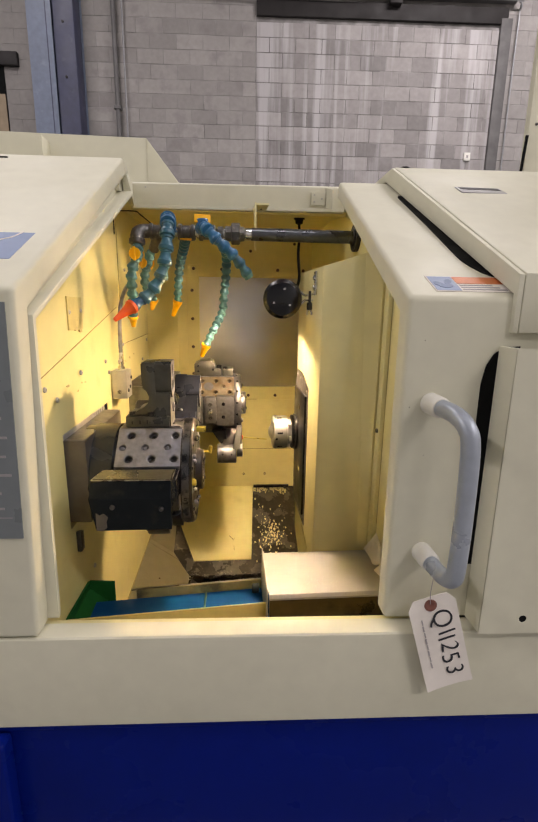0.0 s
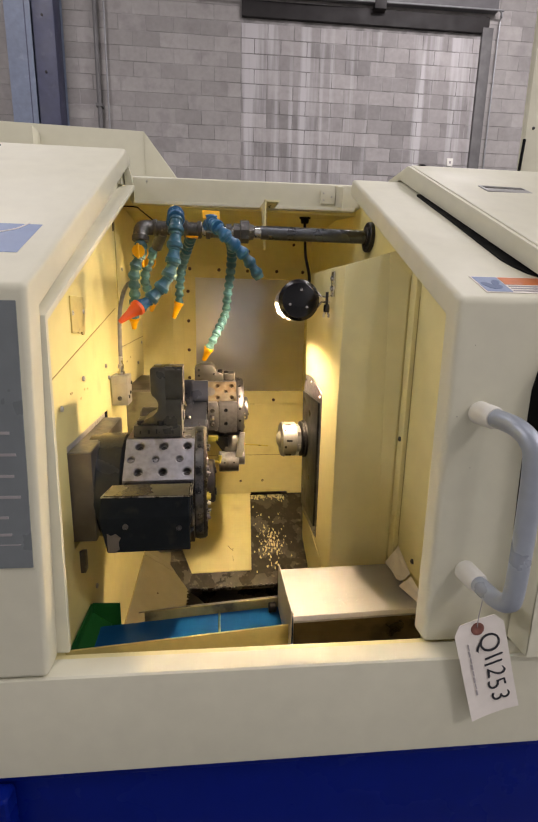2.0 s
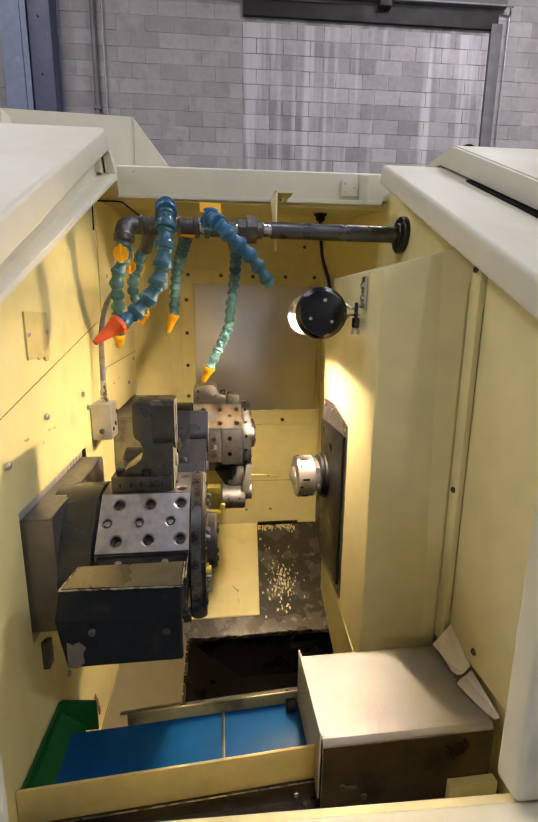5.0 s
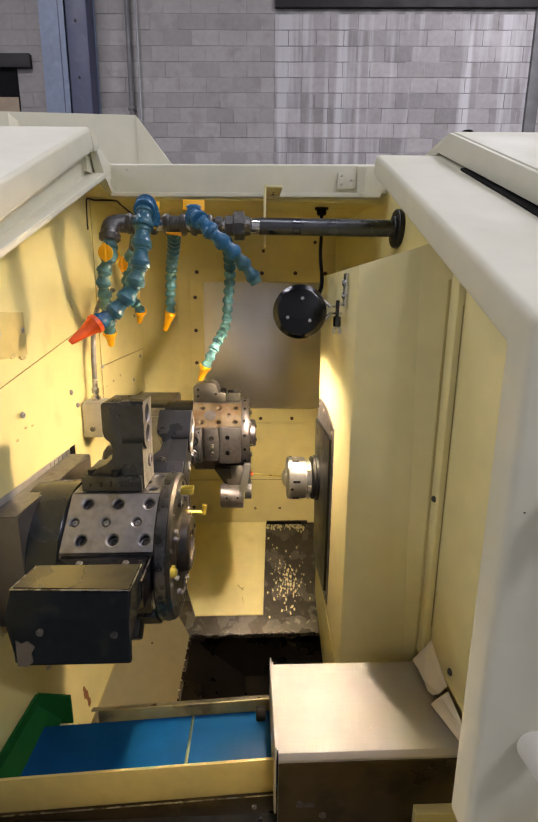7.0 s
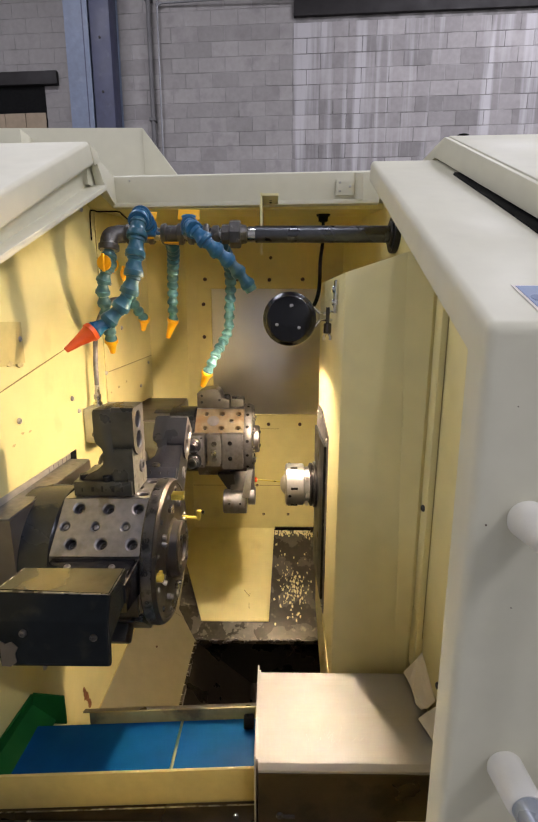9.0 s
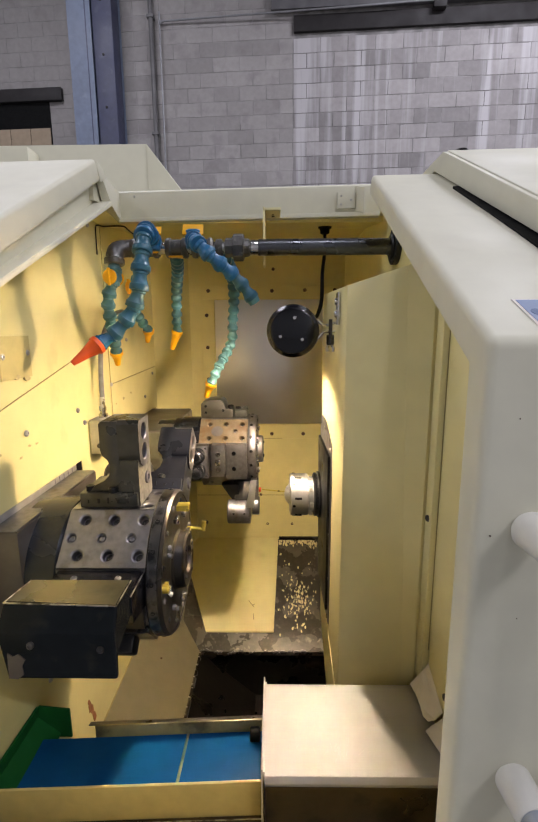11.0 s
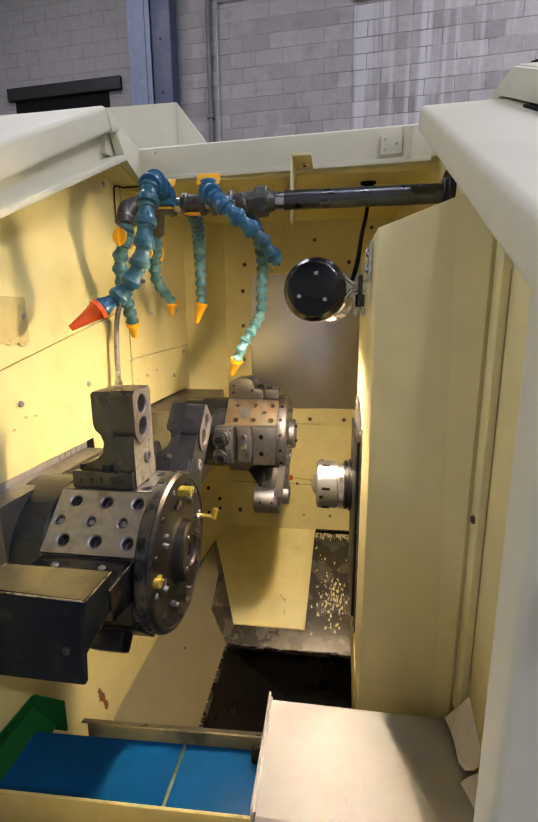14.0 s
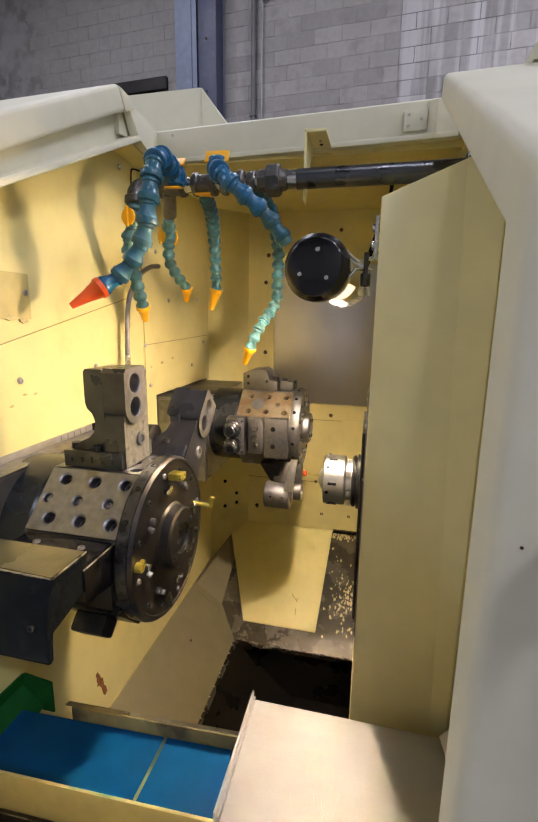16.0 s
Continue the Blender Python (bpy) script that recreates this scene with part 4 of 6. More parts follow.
part("cover_rear", solid(B(), [(0.256, 1.564, 0.73), (0.423, 1.564, 0.73), (0.423, 1.570, 0.73), (0.256, 1.570, 0.73)], [(0.256, 1.643, 1.684), (0.423, 1.643, 1.684), (0.423, 1.649, 1.684), (0.256, 1.649, 1.684)]), PALE, cover)


# ---- tool turrets ----
def ring_face(cy, cz, a, x, radius):
    """Matrix at a turret station: u along x, v round the turret, normal outwards."""
    nrm = Vector((0, -math.sin(a), math.cos(a)))
    u = Vector((1, 0, 0))
    return Matrix.Translation(Vector((x, cy, cz)) + nrm * radius) @ Matrix((u, nrm.cross(u), nrm)).transposed().to_4x4()


def turret(name, x0, x1, cy, cz, face_mats, holes_of, label, disc_steel, g=1.0):
    t = thing(name, ((x0 + x1) / 2, cy, cz), label, "tool turret")
    ap, hw = 0.139 * g, 0.139 * g * math.tan(math.pi / 8) - 0.0012
    ln = x1 - x0
    part("turret_core", cyl(B(), (x0 + 0.002, cy, cz), (x1, cy, cz), (0.1375 - 0.026) * g, 32), BLACK, t)
    for k in range(8):
        m = ring_face(cy, cz, k * math.pi / 4, x0, ap)
        bm = B()
        holed(bm, m, [(0, -hw), (ln, -hw), (ln, hw), (0, hw)], [(circle2(u, v, r), d) for u, v, r, d in holes_of(k)])
        edge = [(0, -hw), (ln, -hw), (ln, hw), (0, hw)]
        for i in range(4):
            a, b = edge[i], edge[(i + 1) % 4]
            vs = [bm.verts.new(m @ Vector((*p, z))) for p, z in ((a, 0), (b, 0), (b, -0.024), (a, -0.024))]
            bm.faces.new(vs)
        f = part("station_face", bm, face_mats[k % len(face_mats)], t, smooth=30)
        for u, v, r, d in holes_of(k):
            if k in (0, 1, 7):
                screw(f, m @ Vector((u, v, -d + 0.0005)), m.to_3x3() @ Vector((0, 0, 1)), r * 0.62, DARK if d > 0.012 else STEEL, "cap_screw")
    part("turret_neck", lathe(B(), (x0 - 0.16, cy, cz), (x0, cy, cz), [(u, v * g) for u, v in ((0, 0.125), (0.06, 0.125), (0.062, 0.133), (0.085, 0.133), (0.087, 0.136), (0.15, 0.136), (0.16, 0.128))], 64), NECK, t, "dark turned steel neck")
    prof = [(0, 0.1485), (0.003, 0.1505), (0.024, 0.1505), (0.03, 0.146), (0.03, 0.140), (0.0285, 0.139), (0.0285, 0.064), (0.033, 0.0595), (0.048, 0.058), (0.052, 0.054), (0.052, 0.030), (0.045, 0.028), (0.045, 0.014), (0.038, 0.013)]
    disc = part("turret_disc", lathe(B(), (x1 + 0.0005, cy, cz), (1, cy, cz), [(u, v * (g if g == 1 else g * 0.96)) for u, v in prof], 72), disc_steel, t, "steel indexing disc with worn rim")
    g *= 1 if g == 1 else 0.96
    if disc_steel is DISC:
        part("rim_band", lathe(B(), (x1 + 0.0035, cy, cz), (1, cy, cz), [(0, 0.1500), (0.0005, 0.1512), (0.0185, 0.1512), (0.019, 0.1500)], 72), WORNRIM, disc, "flaked black rim band")
    for k in range(12):
        a = 2 * math.pi * (k + 0.3) / 12
        # The black heads stand in for dark recessed holes, the steel ones are bolts.
        screw(disc, (x1 + 0.0288, cy + 0.126 * g * math.cos(a), cz + 0.126 * g * math.sin(a)), (1, 0, 0), 0.0058, BLACK if k % 3 else STEEL, "bolt")
    for k in range(4):
        a = 2 * math.pi * (k + 0.35) / 4
        screw(disc, (x1 + 0.052, cy + 0.041 * g * math.cos(a), cz + 0.041 * g * math.sin(a)), (1, 0, 0), 0.0062, BLACK, "bolt")
    for k in range(8):
        a = 2 * math.pi * (k + 0.1) / 8
        q = Vector((x1 + 0.0288, cy + 0.098 * g * math.cos(a), cz + 0.098 * g * math.sin(a)))
        tn = Vector((0, -math.sin(a), math.cos(a)))
        bm = cyl(B(), q, q + Vector((0.008, 0, 0)), 0.0062, 10, 0.001)
        cyl(bm, q + tn * 0.012 + Vector((0, 0, 0)), q + tn * 0.012 + Vector((0.010, 0, 0)) + tn * 0.004, 0.005, 10, 0.001)
        part("coolant_plug", bm, STEEL if k % 2 else BRIGHT, disc, "bright steel plug")
    for k in range(16):
        a = 2 * math.pi * (k + 0.5) / 16
        q = Vector((x1 + 0.013, cy + 0.1490 * g * math.cos(a), cz + 0.1490 * g * math.sin(a)))
        screw(disc, q, (0, math.cos(a), math.sin(a)), 0.0058, BLACK, "set_screw")
    return t


CY, CZ = 1.222, 1.099


def holes_a(k):
    out = []
    for i in range(3):
        out += [(0.034 + 0.058 * i, 0.036, 0.0130, 0.020), (0.034 + 0.058 * i, -0.034, 0.0130, 0.020), (0.015 + 0.058 * i, 0.0, 0.0105, 0.010)]
    return out


def holes_b(k):
    out = []
    for i in range(3):
        out += [(0.034 + 0.058 * i, 0.029, 0.0105, 0.016), (0.034 + 0.058 * i, -0.029, 0.0105, 0.016)]
    return out + [(0.126, 0.0, 0.0085, 0.010)]


turret_a = turret("tool_turret", -0.302, -0.135, CY, CZ, [STEEL], holes_a, "octagonal steel tool turret with bolt holes and holders", DISC)
BYC, BZC = 1.935, 1.150
turret_b = turret("rear_tool_turret", -0.16, 0.01, BYC, BZC, [STEEL, RUST, STEEL, STEEL, STEEL, STEEL, STEEL, STEEL], holes_b, "octagonal steel tool turret with one rust-stained face", STEEL, 0.9)
bm = cyl(B(), (0.062, 0.0, -0.0005), (0.062, 0.0, 0.0008), 0.021, 28)
bm.transform(ring_face(BYC, BZC, math.pi / 4, -0.16, 0.1251))
part("polished_spot", bm, STEEL, turret_b, "polished round spot")

# slides that carry the turrets out of the left wall
slide = part("slide_block", box(B(), (-0.535, 1.086, 1.005), (-0.368, 1.445, 1.226), 0.003), SLIDE, turret_a, "dark steel slide block")
part("slide_top_plate", box(B(), (-0.53, 1.088, 1.2263), (-0.370, 1.443, 1.229), 0.0008), STEEL, turret_a, "ground steel top plate")
part("wiper_strip", box(B(), (-0.434, 1.080, 1.2295), (-0.4185, 1.445, 1.2445), 0.001), ALU, turret_a, "grey wiper strip")
for k in range(5):
    part("slide_rib", box(B(), (-0.4184, 1.33 + 0.022 * k, 1.231), (-0.4178, 1.332 + 0.022 * k, 1.243)), STEEL, turret_a, "", 0)
slide = part("slide_block", box(B(), (-0.535, 1.79, 0.98), (-0.26, 2.215, 1.255), 0.003), SLIDE, turret_b, "dark steel slide block")
part("slide_face_plate", box(B(), (-0.262, 1.80, 0.985), (-0.255, 2.205, 1.25), 0.002), STEEL, turret_b)
part("slide_front_cover", box(B(), (-0.416, 1.785, 0.985), (-0.258, 1.7895, 1.248), 0.001), KHAKI, turret_b, "oily khaki steel slide cover")
# Solid black filler in place of the shaded gap beside the slide.
part("slide_gap", box(B(), (-0.50, 1.4462, 0.992), (-0.4185, 1.4755, 1.2455)), RUBBERGAP, turret_a, "black filler with the gap shade in its colour")

# closed box holder on the front station
bm = solid(B(), [(-0.308, 1.018, 1.1745), (-0.320, 0.956, 1.1725), (-0.322, 0.934, 1.136), (-0.306, 0.927, 1.062), (-0.306, 0.937, 1.062), (-0.306, 0.941, 1.100), (-0.306, 1.018, 1.120)],
           [(-0.137, y, z) for y, z in ((1.018, 1.1745), (0.948, 1.1745), (0.930, 1.137), (0.928, 1.061), (0.937, 1.061), (0.941, 1.100), (1.018, 1.120))], 0.0035)
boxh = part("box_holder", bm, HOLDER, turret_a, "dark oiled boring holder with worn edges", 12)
# The yellow wall mirrored in the top face is put into its olive.
part("holder_top", prism(B(), [(-0.305, 1.016), (-0.315, 0.9575), (-0.140, 0.9485), (-0.140, 1.016)], "z", 1.1747, 1.1752), OLIVE, boxh, "oily top face, wall reflection in its olive colour", 0)
for a, b in (((-0.319, 0.9555, 1.1728), (-0.138, 0.9462, 1.1742)), ((-0.1375, 0.947, 1.1742), (-0.1375, 1.016, 1.1742)), ((-0.319, 0.957, 1.1726), (-0.308, 1.016, 1.1742))):
    part("worn_edge", cyl(B(), a, b, 0.0013, 6), WORN, boxh)
patch = [(-0.304, 1.064), (-0.290, 1.063), (-0.281, 1.070), (-0.283, 1.084), (-0.278, 1.094), (-0.288, 1.103), (-0.297, 1.099), (-0.305, 1.104)]
part("worn_patch", solid(B(), [(x, 0.9254 + (z - 1.062) * 0.095, z) for x, z in patch], [(x, 0.9275 + (z - 1.062) * 0.095, z) for x, z in patch]), SLIDE, boxh, "bare worn metal patch", 0)
for x, z in ((-0.268, 1.118), (-0.160, 1.112)):
    screw(boxh, (x, 0.9300, z), (0, -1, 0.2), 0.006, GALV if x < -0.2 else DARK)
# Black block puts the shade of the gap behind the holder into colour.
part("holder_base", box(B(), (-0.296, 1.0185, 1.088), (-0.1405, 1.0828, 1.1535), 0.002), CAPBLACK, turret_a, "black block filling the dark gap behind the holder")
part("lower_plate", box(B(), (-0.298, 1.070, 1.040), (-0.1385, 1.0825, 1.0875), 0.002), BLACK, turret_a, "black plate below the holder")
for x in (-0.255, -0.175):
    screw(turret_a, (x, 1.055, 1.1535), (0, 0, 1), 0.006, STEEL, "bolt")
part("side_plate", prism(B(), [(1.005, 1.150), (1.086, 1.151), (1.086, 1.085), (1.005, 1.100)], "x", -0.1398, -0.1345, 0.0005), CAPBLACK, turret_a)
part("worn_edge", cyl(B(), (-0.1362, 1.006, 1.1505), (-0.1362, 1.085, 1.1515), 0.0012, 6), WORN, turret_a)


def upright(t, x_shift, angle, label, steel, face_steel):
    """Upright boring-bar holder: foot, waisted column and head with two bores."""
    m = Matrix.Translation((x_shift, CY, CZ)) @ Matrix.Rotation(angle, 4, "X") @ Matrix.Translation((0, -CY, -CZ))
    bm = prism(B(), [(-0.229, 1.410), (-0.225, 1.415), (-0.192, 1.415), (-0.192, 1.312), (-0.1585, 1.302), (-0.1585, 1.2395), (-0.200, 1.2395), (-0.200, 1.270), (-0.256, 1.270), (-0.243, 1.284), (-0.226, 1.292), (-0.215, 1.303), (-0.211, 1.322), (-0.216, 1.336), (-0.226, 1.345), (-0.229, 1.356)], "y", 1.1808, 1.2642, 0.001)
    bm.transform(m)
    col = part("holder_column", bm, steel, t, label)
    bm = B()
    out = [(1.1805, 1.335), (1.183, 1.334), (1.1805, 1.32), (1.1805, 1.2395), (1.2645, 1.2395), (1.2645, 1.409), (1.256, 1.4165), (1.2475, 1.4165), (1.2475, 1.350)] + [(1.2145 + 0.033 * math.cos(radians(q)), 1.350 + 0.033 * math.sin(radians(q))) for q in (-20, -45, -70, -90, -110, -135, -155)]
    holed(bm, facing_x(-0.154), out, [(circle2(1.232, 1.284, 0.006, 14), 0.0)])
    bm.transform(m)
    part("column_face", bm, face_steel, col, "rough cast steel face", 25)
    side = B()
    for a, b in zip(out, out[1:] + out[:1]):
        side.faces.new([side.verts.new(p) for p in ((-0.154, *a), (-0.154, *b), (-0.193, *b), (-0.193, *a))])
    # raised plate round the bores, its lower end half round
    bm = B()
    arc = [(1.2145 + 0.0345 * math.cos(radians(q)), 1.350 + 0.0345 * math.sin(radians(q))) for q in range(180, 361, 15)]
    out = [(1.187, 1.4165), (1.180, 1.409)] + arc + [(1.249, 1.4165)]
    holed(bm, facing_x(-0.1495), out, [(circle2(1.2145, 1.389, 0.0185, 24), 0.042), (circle2(1.2145, 1.347, 0.0185, 24), 0.042)], 0.92)
    bm.transform(m)
    part("bored_plate", bm, STEEL, col, "ground steel plate with two bores", 25)
    for a, b in zip(out, out[1:] + out[:1]):
        side.faces.new([side.verts.new(p) for p in ((-0.1495, *a), (-0.1495, *b), (-0.193, *b), (-0.193, *a))])
    side.transform(m)
    bmesh.ops.remove_doubles(side, verts=side.verts, dist=0.0001)
    part("head_side", side, steel, col, "", 25)
    # Black discs put the depth shade of the bores into colour.
    for z in (1.389, 1.347):
        bm = cyl(B(), (-0.1925, 1.2145, z), (-0.185, 1.2145, z), 0.0169, 20)
        bm.transform(m)
        part("bore", bm, RUBBERGAP, col, "black disc for the bore shade")
    bm = lathe(B(), (-0.154, 1.232, 1.284), (1, 1.232, 1.284), [(0, 0.0135), (0.0035, 0.0135), (0.0045, 0.0125), (0.0045, 0.0068), (0.0015, 0.0062)], 24)
    bm.transform(m)
    part("boss", bm, STEEL, col)
    bm = box(B(), (-0.273, 1.172, 1.2392), (-0.157, 1.280, 1.2695), 0.002)
    bm.transform(m)
    foot = part("holder_foot", bm, steel, t, "oily steel holder foot with stamped marks")
    for x, y in ((-0.258, 1.190), (-0.207, 1.1785), (-0.243, 1.268)):
        bm = cyl(B(), (x, y, 1.269), (x, y, 1.280), 0.009, 18, 0.001)
        cyl(bm, (x, y, 1.2785), (x, y, 1.2803), 0.0048, 6)
        bm.transform(m)
        part("cap_screw", bm, BLACK, foot, "black socket screw")
    for k in range(5):
        bm = box(B(), (-0.258 + 0.020 * k, 1.1714, 1.2485), (-0.2545 + 0.020 * k + 0.002 * (k % 2), 1.1722, 1.2565 + 0.002 * (k % 3)))
        bm.transform(m)
        part("stamp_mark", bm, BLACK, foot, "", 0)


upright(turret_a, -0.013, 0.0, "oiled steel upright holder with two bores", UPRIGHT, CAST)
upright(turret_a, 0.048, -math.pi / 4, "blue-grey steel holder with two bores", BLUESTEEL, BLUESTEEL)
# small tool block on the lower front station
bm = box(B(), (0.055, -0.045, 0.001), (0.165, 0.045, 0.014), 0.002)
box(bm, (0.075, -0.02, 0.013), (0.135, 0.025, 0.046), 0.006)
bm.transform(ring_face(CY, CZ, 3 * math.pi / 4, -0.302, 0.139))
part("lower_tool_block", bm, BLACK, turret_a, "black tool block below the turret")
bm = box(B(), (0.02, -0.045, 0.001), (0.15, 0.045, 0.018), 0.002)
bm.transform(ring_face(CY, CZ, math.pi, -0.302, 0.139))
part("lower_tool_block", bm, BLACK, turret_a)
# rear spare body behind the front turret
part("motor_barrel", lathe(B(), (-0.292, 1.335, 1.25), (-0.18, 1.335, 1.25), [(0, 0.026), (0.006, 0.033), (0.10, 0.033), (0.105, 0.02)], 32), DARK, turret_a, "dark round barrel")
# brass fittings on the disc
part("brass_block", box(B(), (-0.101, 1.206, 1.2155), (-0.075, 1.228, 1.2285), 0.002), BRASS, turret_a, "yellow brass fitting")
bm = cyl(B(), (-0.108, 1.330, 1.120), (-0.070, 1.340, 1.112), 0.0046, 12)
cyl(bm, (-0.071, 1.340, 1.108), (-0.067, 1.342, 1.132), 0.0060, 12, 0.001)
part("brass_elbow", bm, BRASS, turret_a, "yellow brass elbow")
bm = lathe(B(), (-0.1075, 1.094, 1.108), (1, 1.094, 1.108), [(0, 0.0085), (0.012, 0.008), (0.013, 0.007), (0.013, 0.005), (0.006, 0.004)], 18)
box(bm, (-0.1075, 1.103, 1.102), (-0.099, 1.112, 1.113), 0.001)
part("brass_ring", bm, BRASS, turret_a, "yellow brass ring fitting")

# rear turret: driven collet block, boring holder, top block
fy = BYC - 0.1251
blk = part("collet_block", box(B(), (-0.170, fy - 0.040, 1.105), (-0.112, fy - 0.0005, 1.222), 0.003), STEEL, turret_b, "steel block with two collet nuts")
part("block_clamp", prism(B(), [(-0.110, 1.110), (-0.070, 1.110), (-0.064, 1.130), (-0.064, 1.20), (-0.070, 1.222), (-0.110, 1.222)], "y", fy - 0.034, fy - 0.0005, 0.002), STEEL, turret_b)
part("plain_block", box(B(), (-0.062, fy - 0.024, 1.098), (0.0085, fy - 0.0005, 1.2225), 0.001), STEEL, turret_b)
for z in (1.135, 1.190):
    part("collet_nut", lathe(B(), (-0.146, fy - 0.039, z), (-0.146, 0, z), [(0, 0.025), (0.010, 0.025), (0.012, 0.027), (0.020, 0.027), (0.023, 0.023), (0.034, 0.0225), (0.037, 0.019), (0.046, 0.0185), (0.049, 0.015), (0.049, 0.0095), (0.030, 0.009)], 28), NECK, blk, "dark turned collet nut")
    screw(turret_b, (-0.088, fy - 0.034, z), (0, -1, 0), 0.0095, GALV, "cap_screw")
# Two dark open holes, drawn as black screw heads.
for z in (1.135, 1.19):
    screw(turret_b, (-0.035, fy - 0.024, z), (0, -1, 0), 0.0075, RUBBERGAP, "set_screw")
part("clamp_wedge", box(B(), (-0.098, fy - 0.040, 1.150), (-0.080, fy - 0.033, 1.172), 0.002), BRIGHT, turret_b)
for x, z in ((-0.163, 1.115), (-0.163, 1.212), (-0.120, 1.115), (-0.120, 1.212)):
    screw(blk, (x, fy - 0.040, z), (0, -1, 0), 0.0036, BLACK)
bore = part("boring_holder", lathe(B(), (-0.082, 1.825, 0.953), (0.0, 1.825, 0.953), [(0, 0.039), (0.003, 0.043), (0.080, 0.043), (0.083, 0.040), (0.083, 0.022), (0.05, 0.021)], 32), STEEL, turret_b, "round steel boring holder")
part("holder_arm", solid(B(), [(-0.055, 1.815, 0.980), (-0.010, 1.815, 0.980), (-0.010, 1.86, 0.955), (-0.055, 1.86, 0.955)], [(-0.062, 1.850, 1.06), (0.002, 1.850, 1.06), (0.002, 1.91, 1.02), (-0.062, 1.91, 1.02)], 0.003), DARK, turret_b, "dark holder arm")
part("hook_arm", solid(B(), [(-0.105, 1.83, 1.052), (-0.045, 1.83, 1.052), (-0.045, 1.87, 1.052), (-0.105, 1.87, 1.052)], [(-0.055, 1.83, 0.975), (-0.035, 1.83, 0.975), (-0.035, 1.85, 0.975), (-0.055, 1.85, 0.975)], 0.003), BLACK, turret_b, "dark curved arm")
for x in (-0.058, -0.02):
    screw(bore, (x, 1.7825, 0.961), (0, -1, 0.2), 0.0042, BLACK)
part("insert_bar", solid(B(), [(-0.030, 1.778, 0.985), (-0.003, 1.778, 0.985), (-0.003, 1.794, 0.985), (-0.030, 1.794, 0.985)], [(-0.012, 1.786, 1.085), (0.008, 1.786, 1.085), (0.008, 1.804, 1.085), (-0.012, 1.804, 1.085)], 0.001), TURNED, turret_b, "bright ground insert bar")
part("boring_holder", lathe(B(), (0.004, 1.875, 0.955), (0.030, 1.875, 0.955), [(0, 0.034), (0.024, 0.034), (0.026, 0.031), (0.026, 0.016), (0.01, 0.015)], 28), STEEL, turret_b)
part("arm_plate", solid(B(), [(0.006, 1.855, 0.965), (0.026, 1.855, 0.965), (0.026, 1.90, 0.965), (0.006, 1.90, 0.965)], [(0.006, 1.86, 1.06), (0.026, 1.86, 1.06), (0.026, 1.92, 1.06), (0.006, 1.92, 1.06)], 0.002), STEEL, turret_b)
part("tool_cap", cyl(B(), (0.030, 1.95, 0.982), (0.052, 1.95, 0.982), 0.0095, 14, 0.003), RED, turret_b, "orange plastic tool cap")
part("drill_rod", cyl(B(), (0.055, 1.95, 0.982), (0.16, 1.95, 0.972), 0.0025, 8), BRASS, turret_b, "thin drill rod")
bm = prism(B(), [(-0.165, 0.0), (-0.05, 0.0), (-0.05, 0.030), (-0.075, 0.036), (-0.085, 0.062), (-0.10, 0.070), (-0.14, 0.066), (-0.165, 0.055)], "y", -0.048, 0.048, 0.003)
bm.transform(Matrix.Translation((0.005, BYC, BZC + 0.1256)))
topb = part("top_tool_block", bm, OILSTEEL, turret_b, "stepped steel tool block")
for x, z in ((-0.148, 0.022), (-0.148, 0.045), (-0.085, 0.030)):
    screw(topb, (x + 0.005, BYC - 0.048, BZC + 0.1256 + z), (0, -1, 0), 0.0055, BLACK)
for k in range(3):
    part("cap_screw", cyl(B(), (-0.055 + 0.026 * k, BYC - 0.02 + 0.012 * k, BZC + 0.146), (-0.055 + 0.026 * k, BYC - 0.02 + 0.012 * k, BZC + 0.172 - 0.008 * k), 0.011, 14, 0.002), BLACK, topb)
part("rear_tool_block", box(B(), (-0.04, BYC - 0.03, BZC + 0.1256), (0.005, BYC + 0.05, BZC + 0.156), 0.004), OILSTEEL, turret_b)

for o in turret_b.children:
    kind = o.name.split(".")[0]
    if kind in ("collet_block", "block_clamp", "plain_block", "clamp_wedge", "cap_screw", "set_screw"):
        o.matrix_basis = Matrix.Translation((-0.010 if kind == "collet_block" else 0.0, 0, -0.016)) @ o.matrix_basis
    elif kind in ("boring_holder", "holder_arm", "hook_arm", "arm_plate", "insert_bar"):
        o.matrix_basis = Matrix.Translation((0.018 if kind != "insert_bar" else 0.034, 0, -0.006)) @ o.matrix_basis

# ---- sub-spindle ----
sp = thing("collet_spindle", (0.24, 1.55, 1.124), "bright steel collet chuck on a bolted cover plate", "spindle")
SZ = 1.120
part("chuck", lathe(B(), (0.148, 1.55, SZ), (1, 1.55, SZ), [(0, 0.052), (0.002, 0.0575), (0.004, 0.060), (0.050, 0.060), (0.053, 0.057), (0.054, 0.047), (0.074, 0.047)], 64), TURNED, sp)
part("collet_nose", lathe(B(), (0.134, 1.55, SZ), (1, 1.55, SZ), [(0, 0.006), (0.002, 0.014), (0.006, 0.022), (0.011, 0.0275), (0.016, 0.029)], 40), TURNED, sp, "domed collet nose")
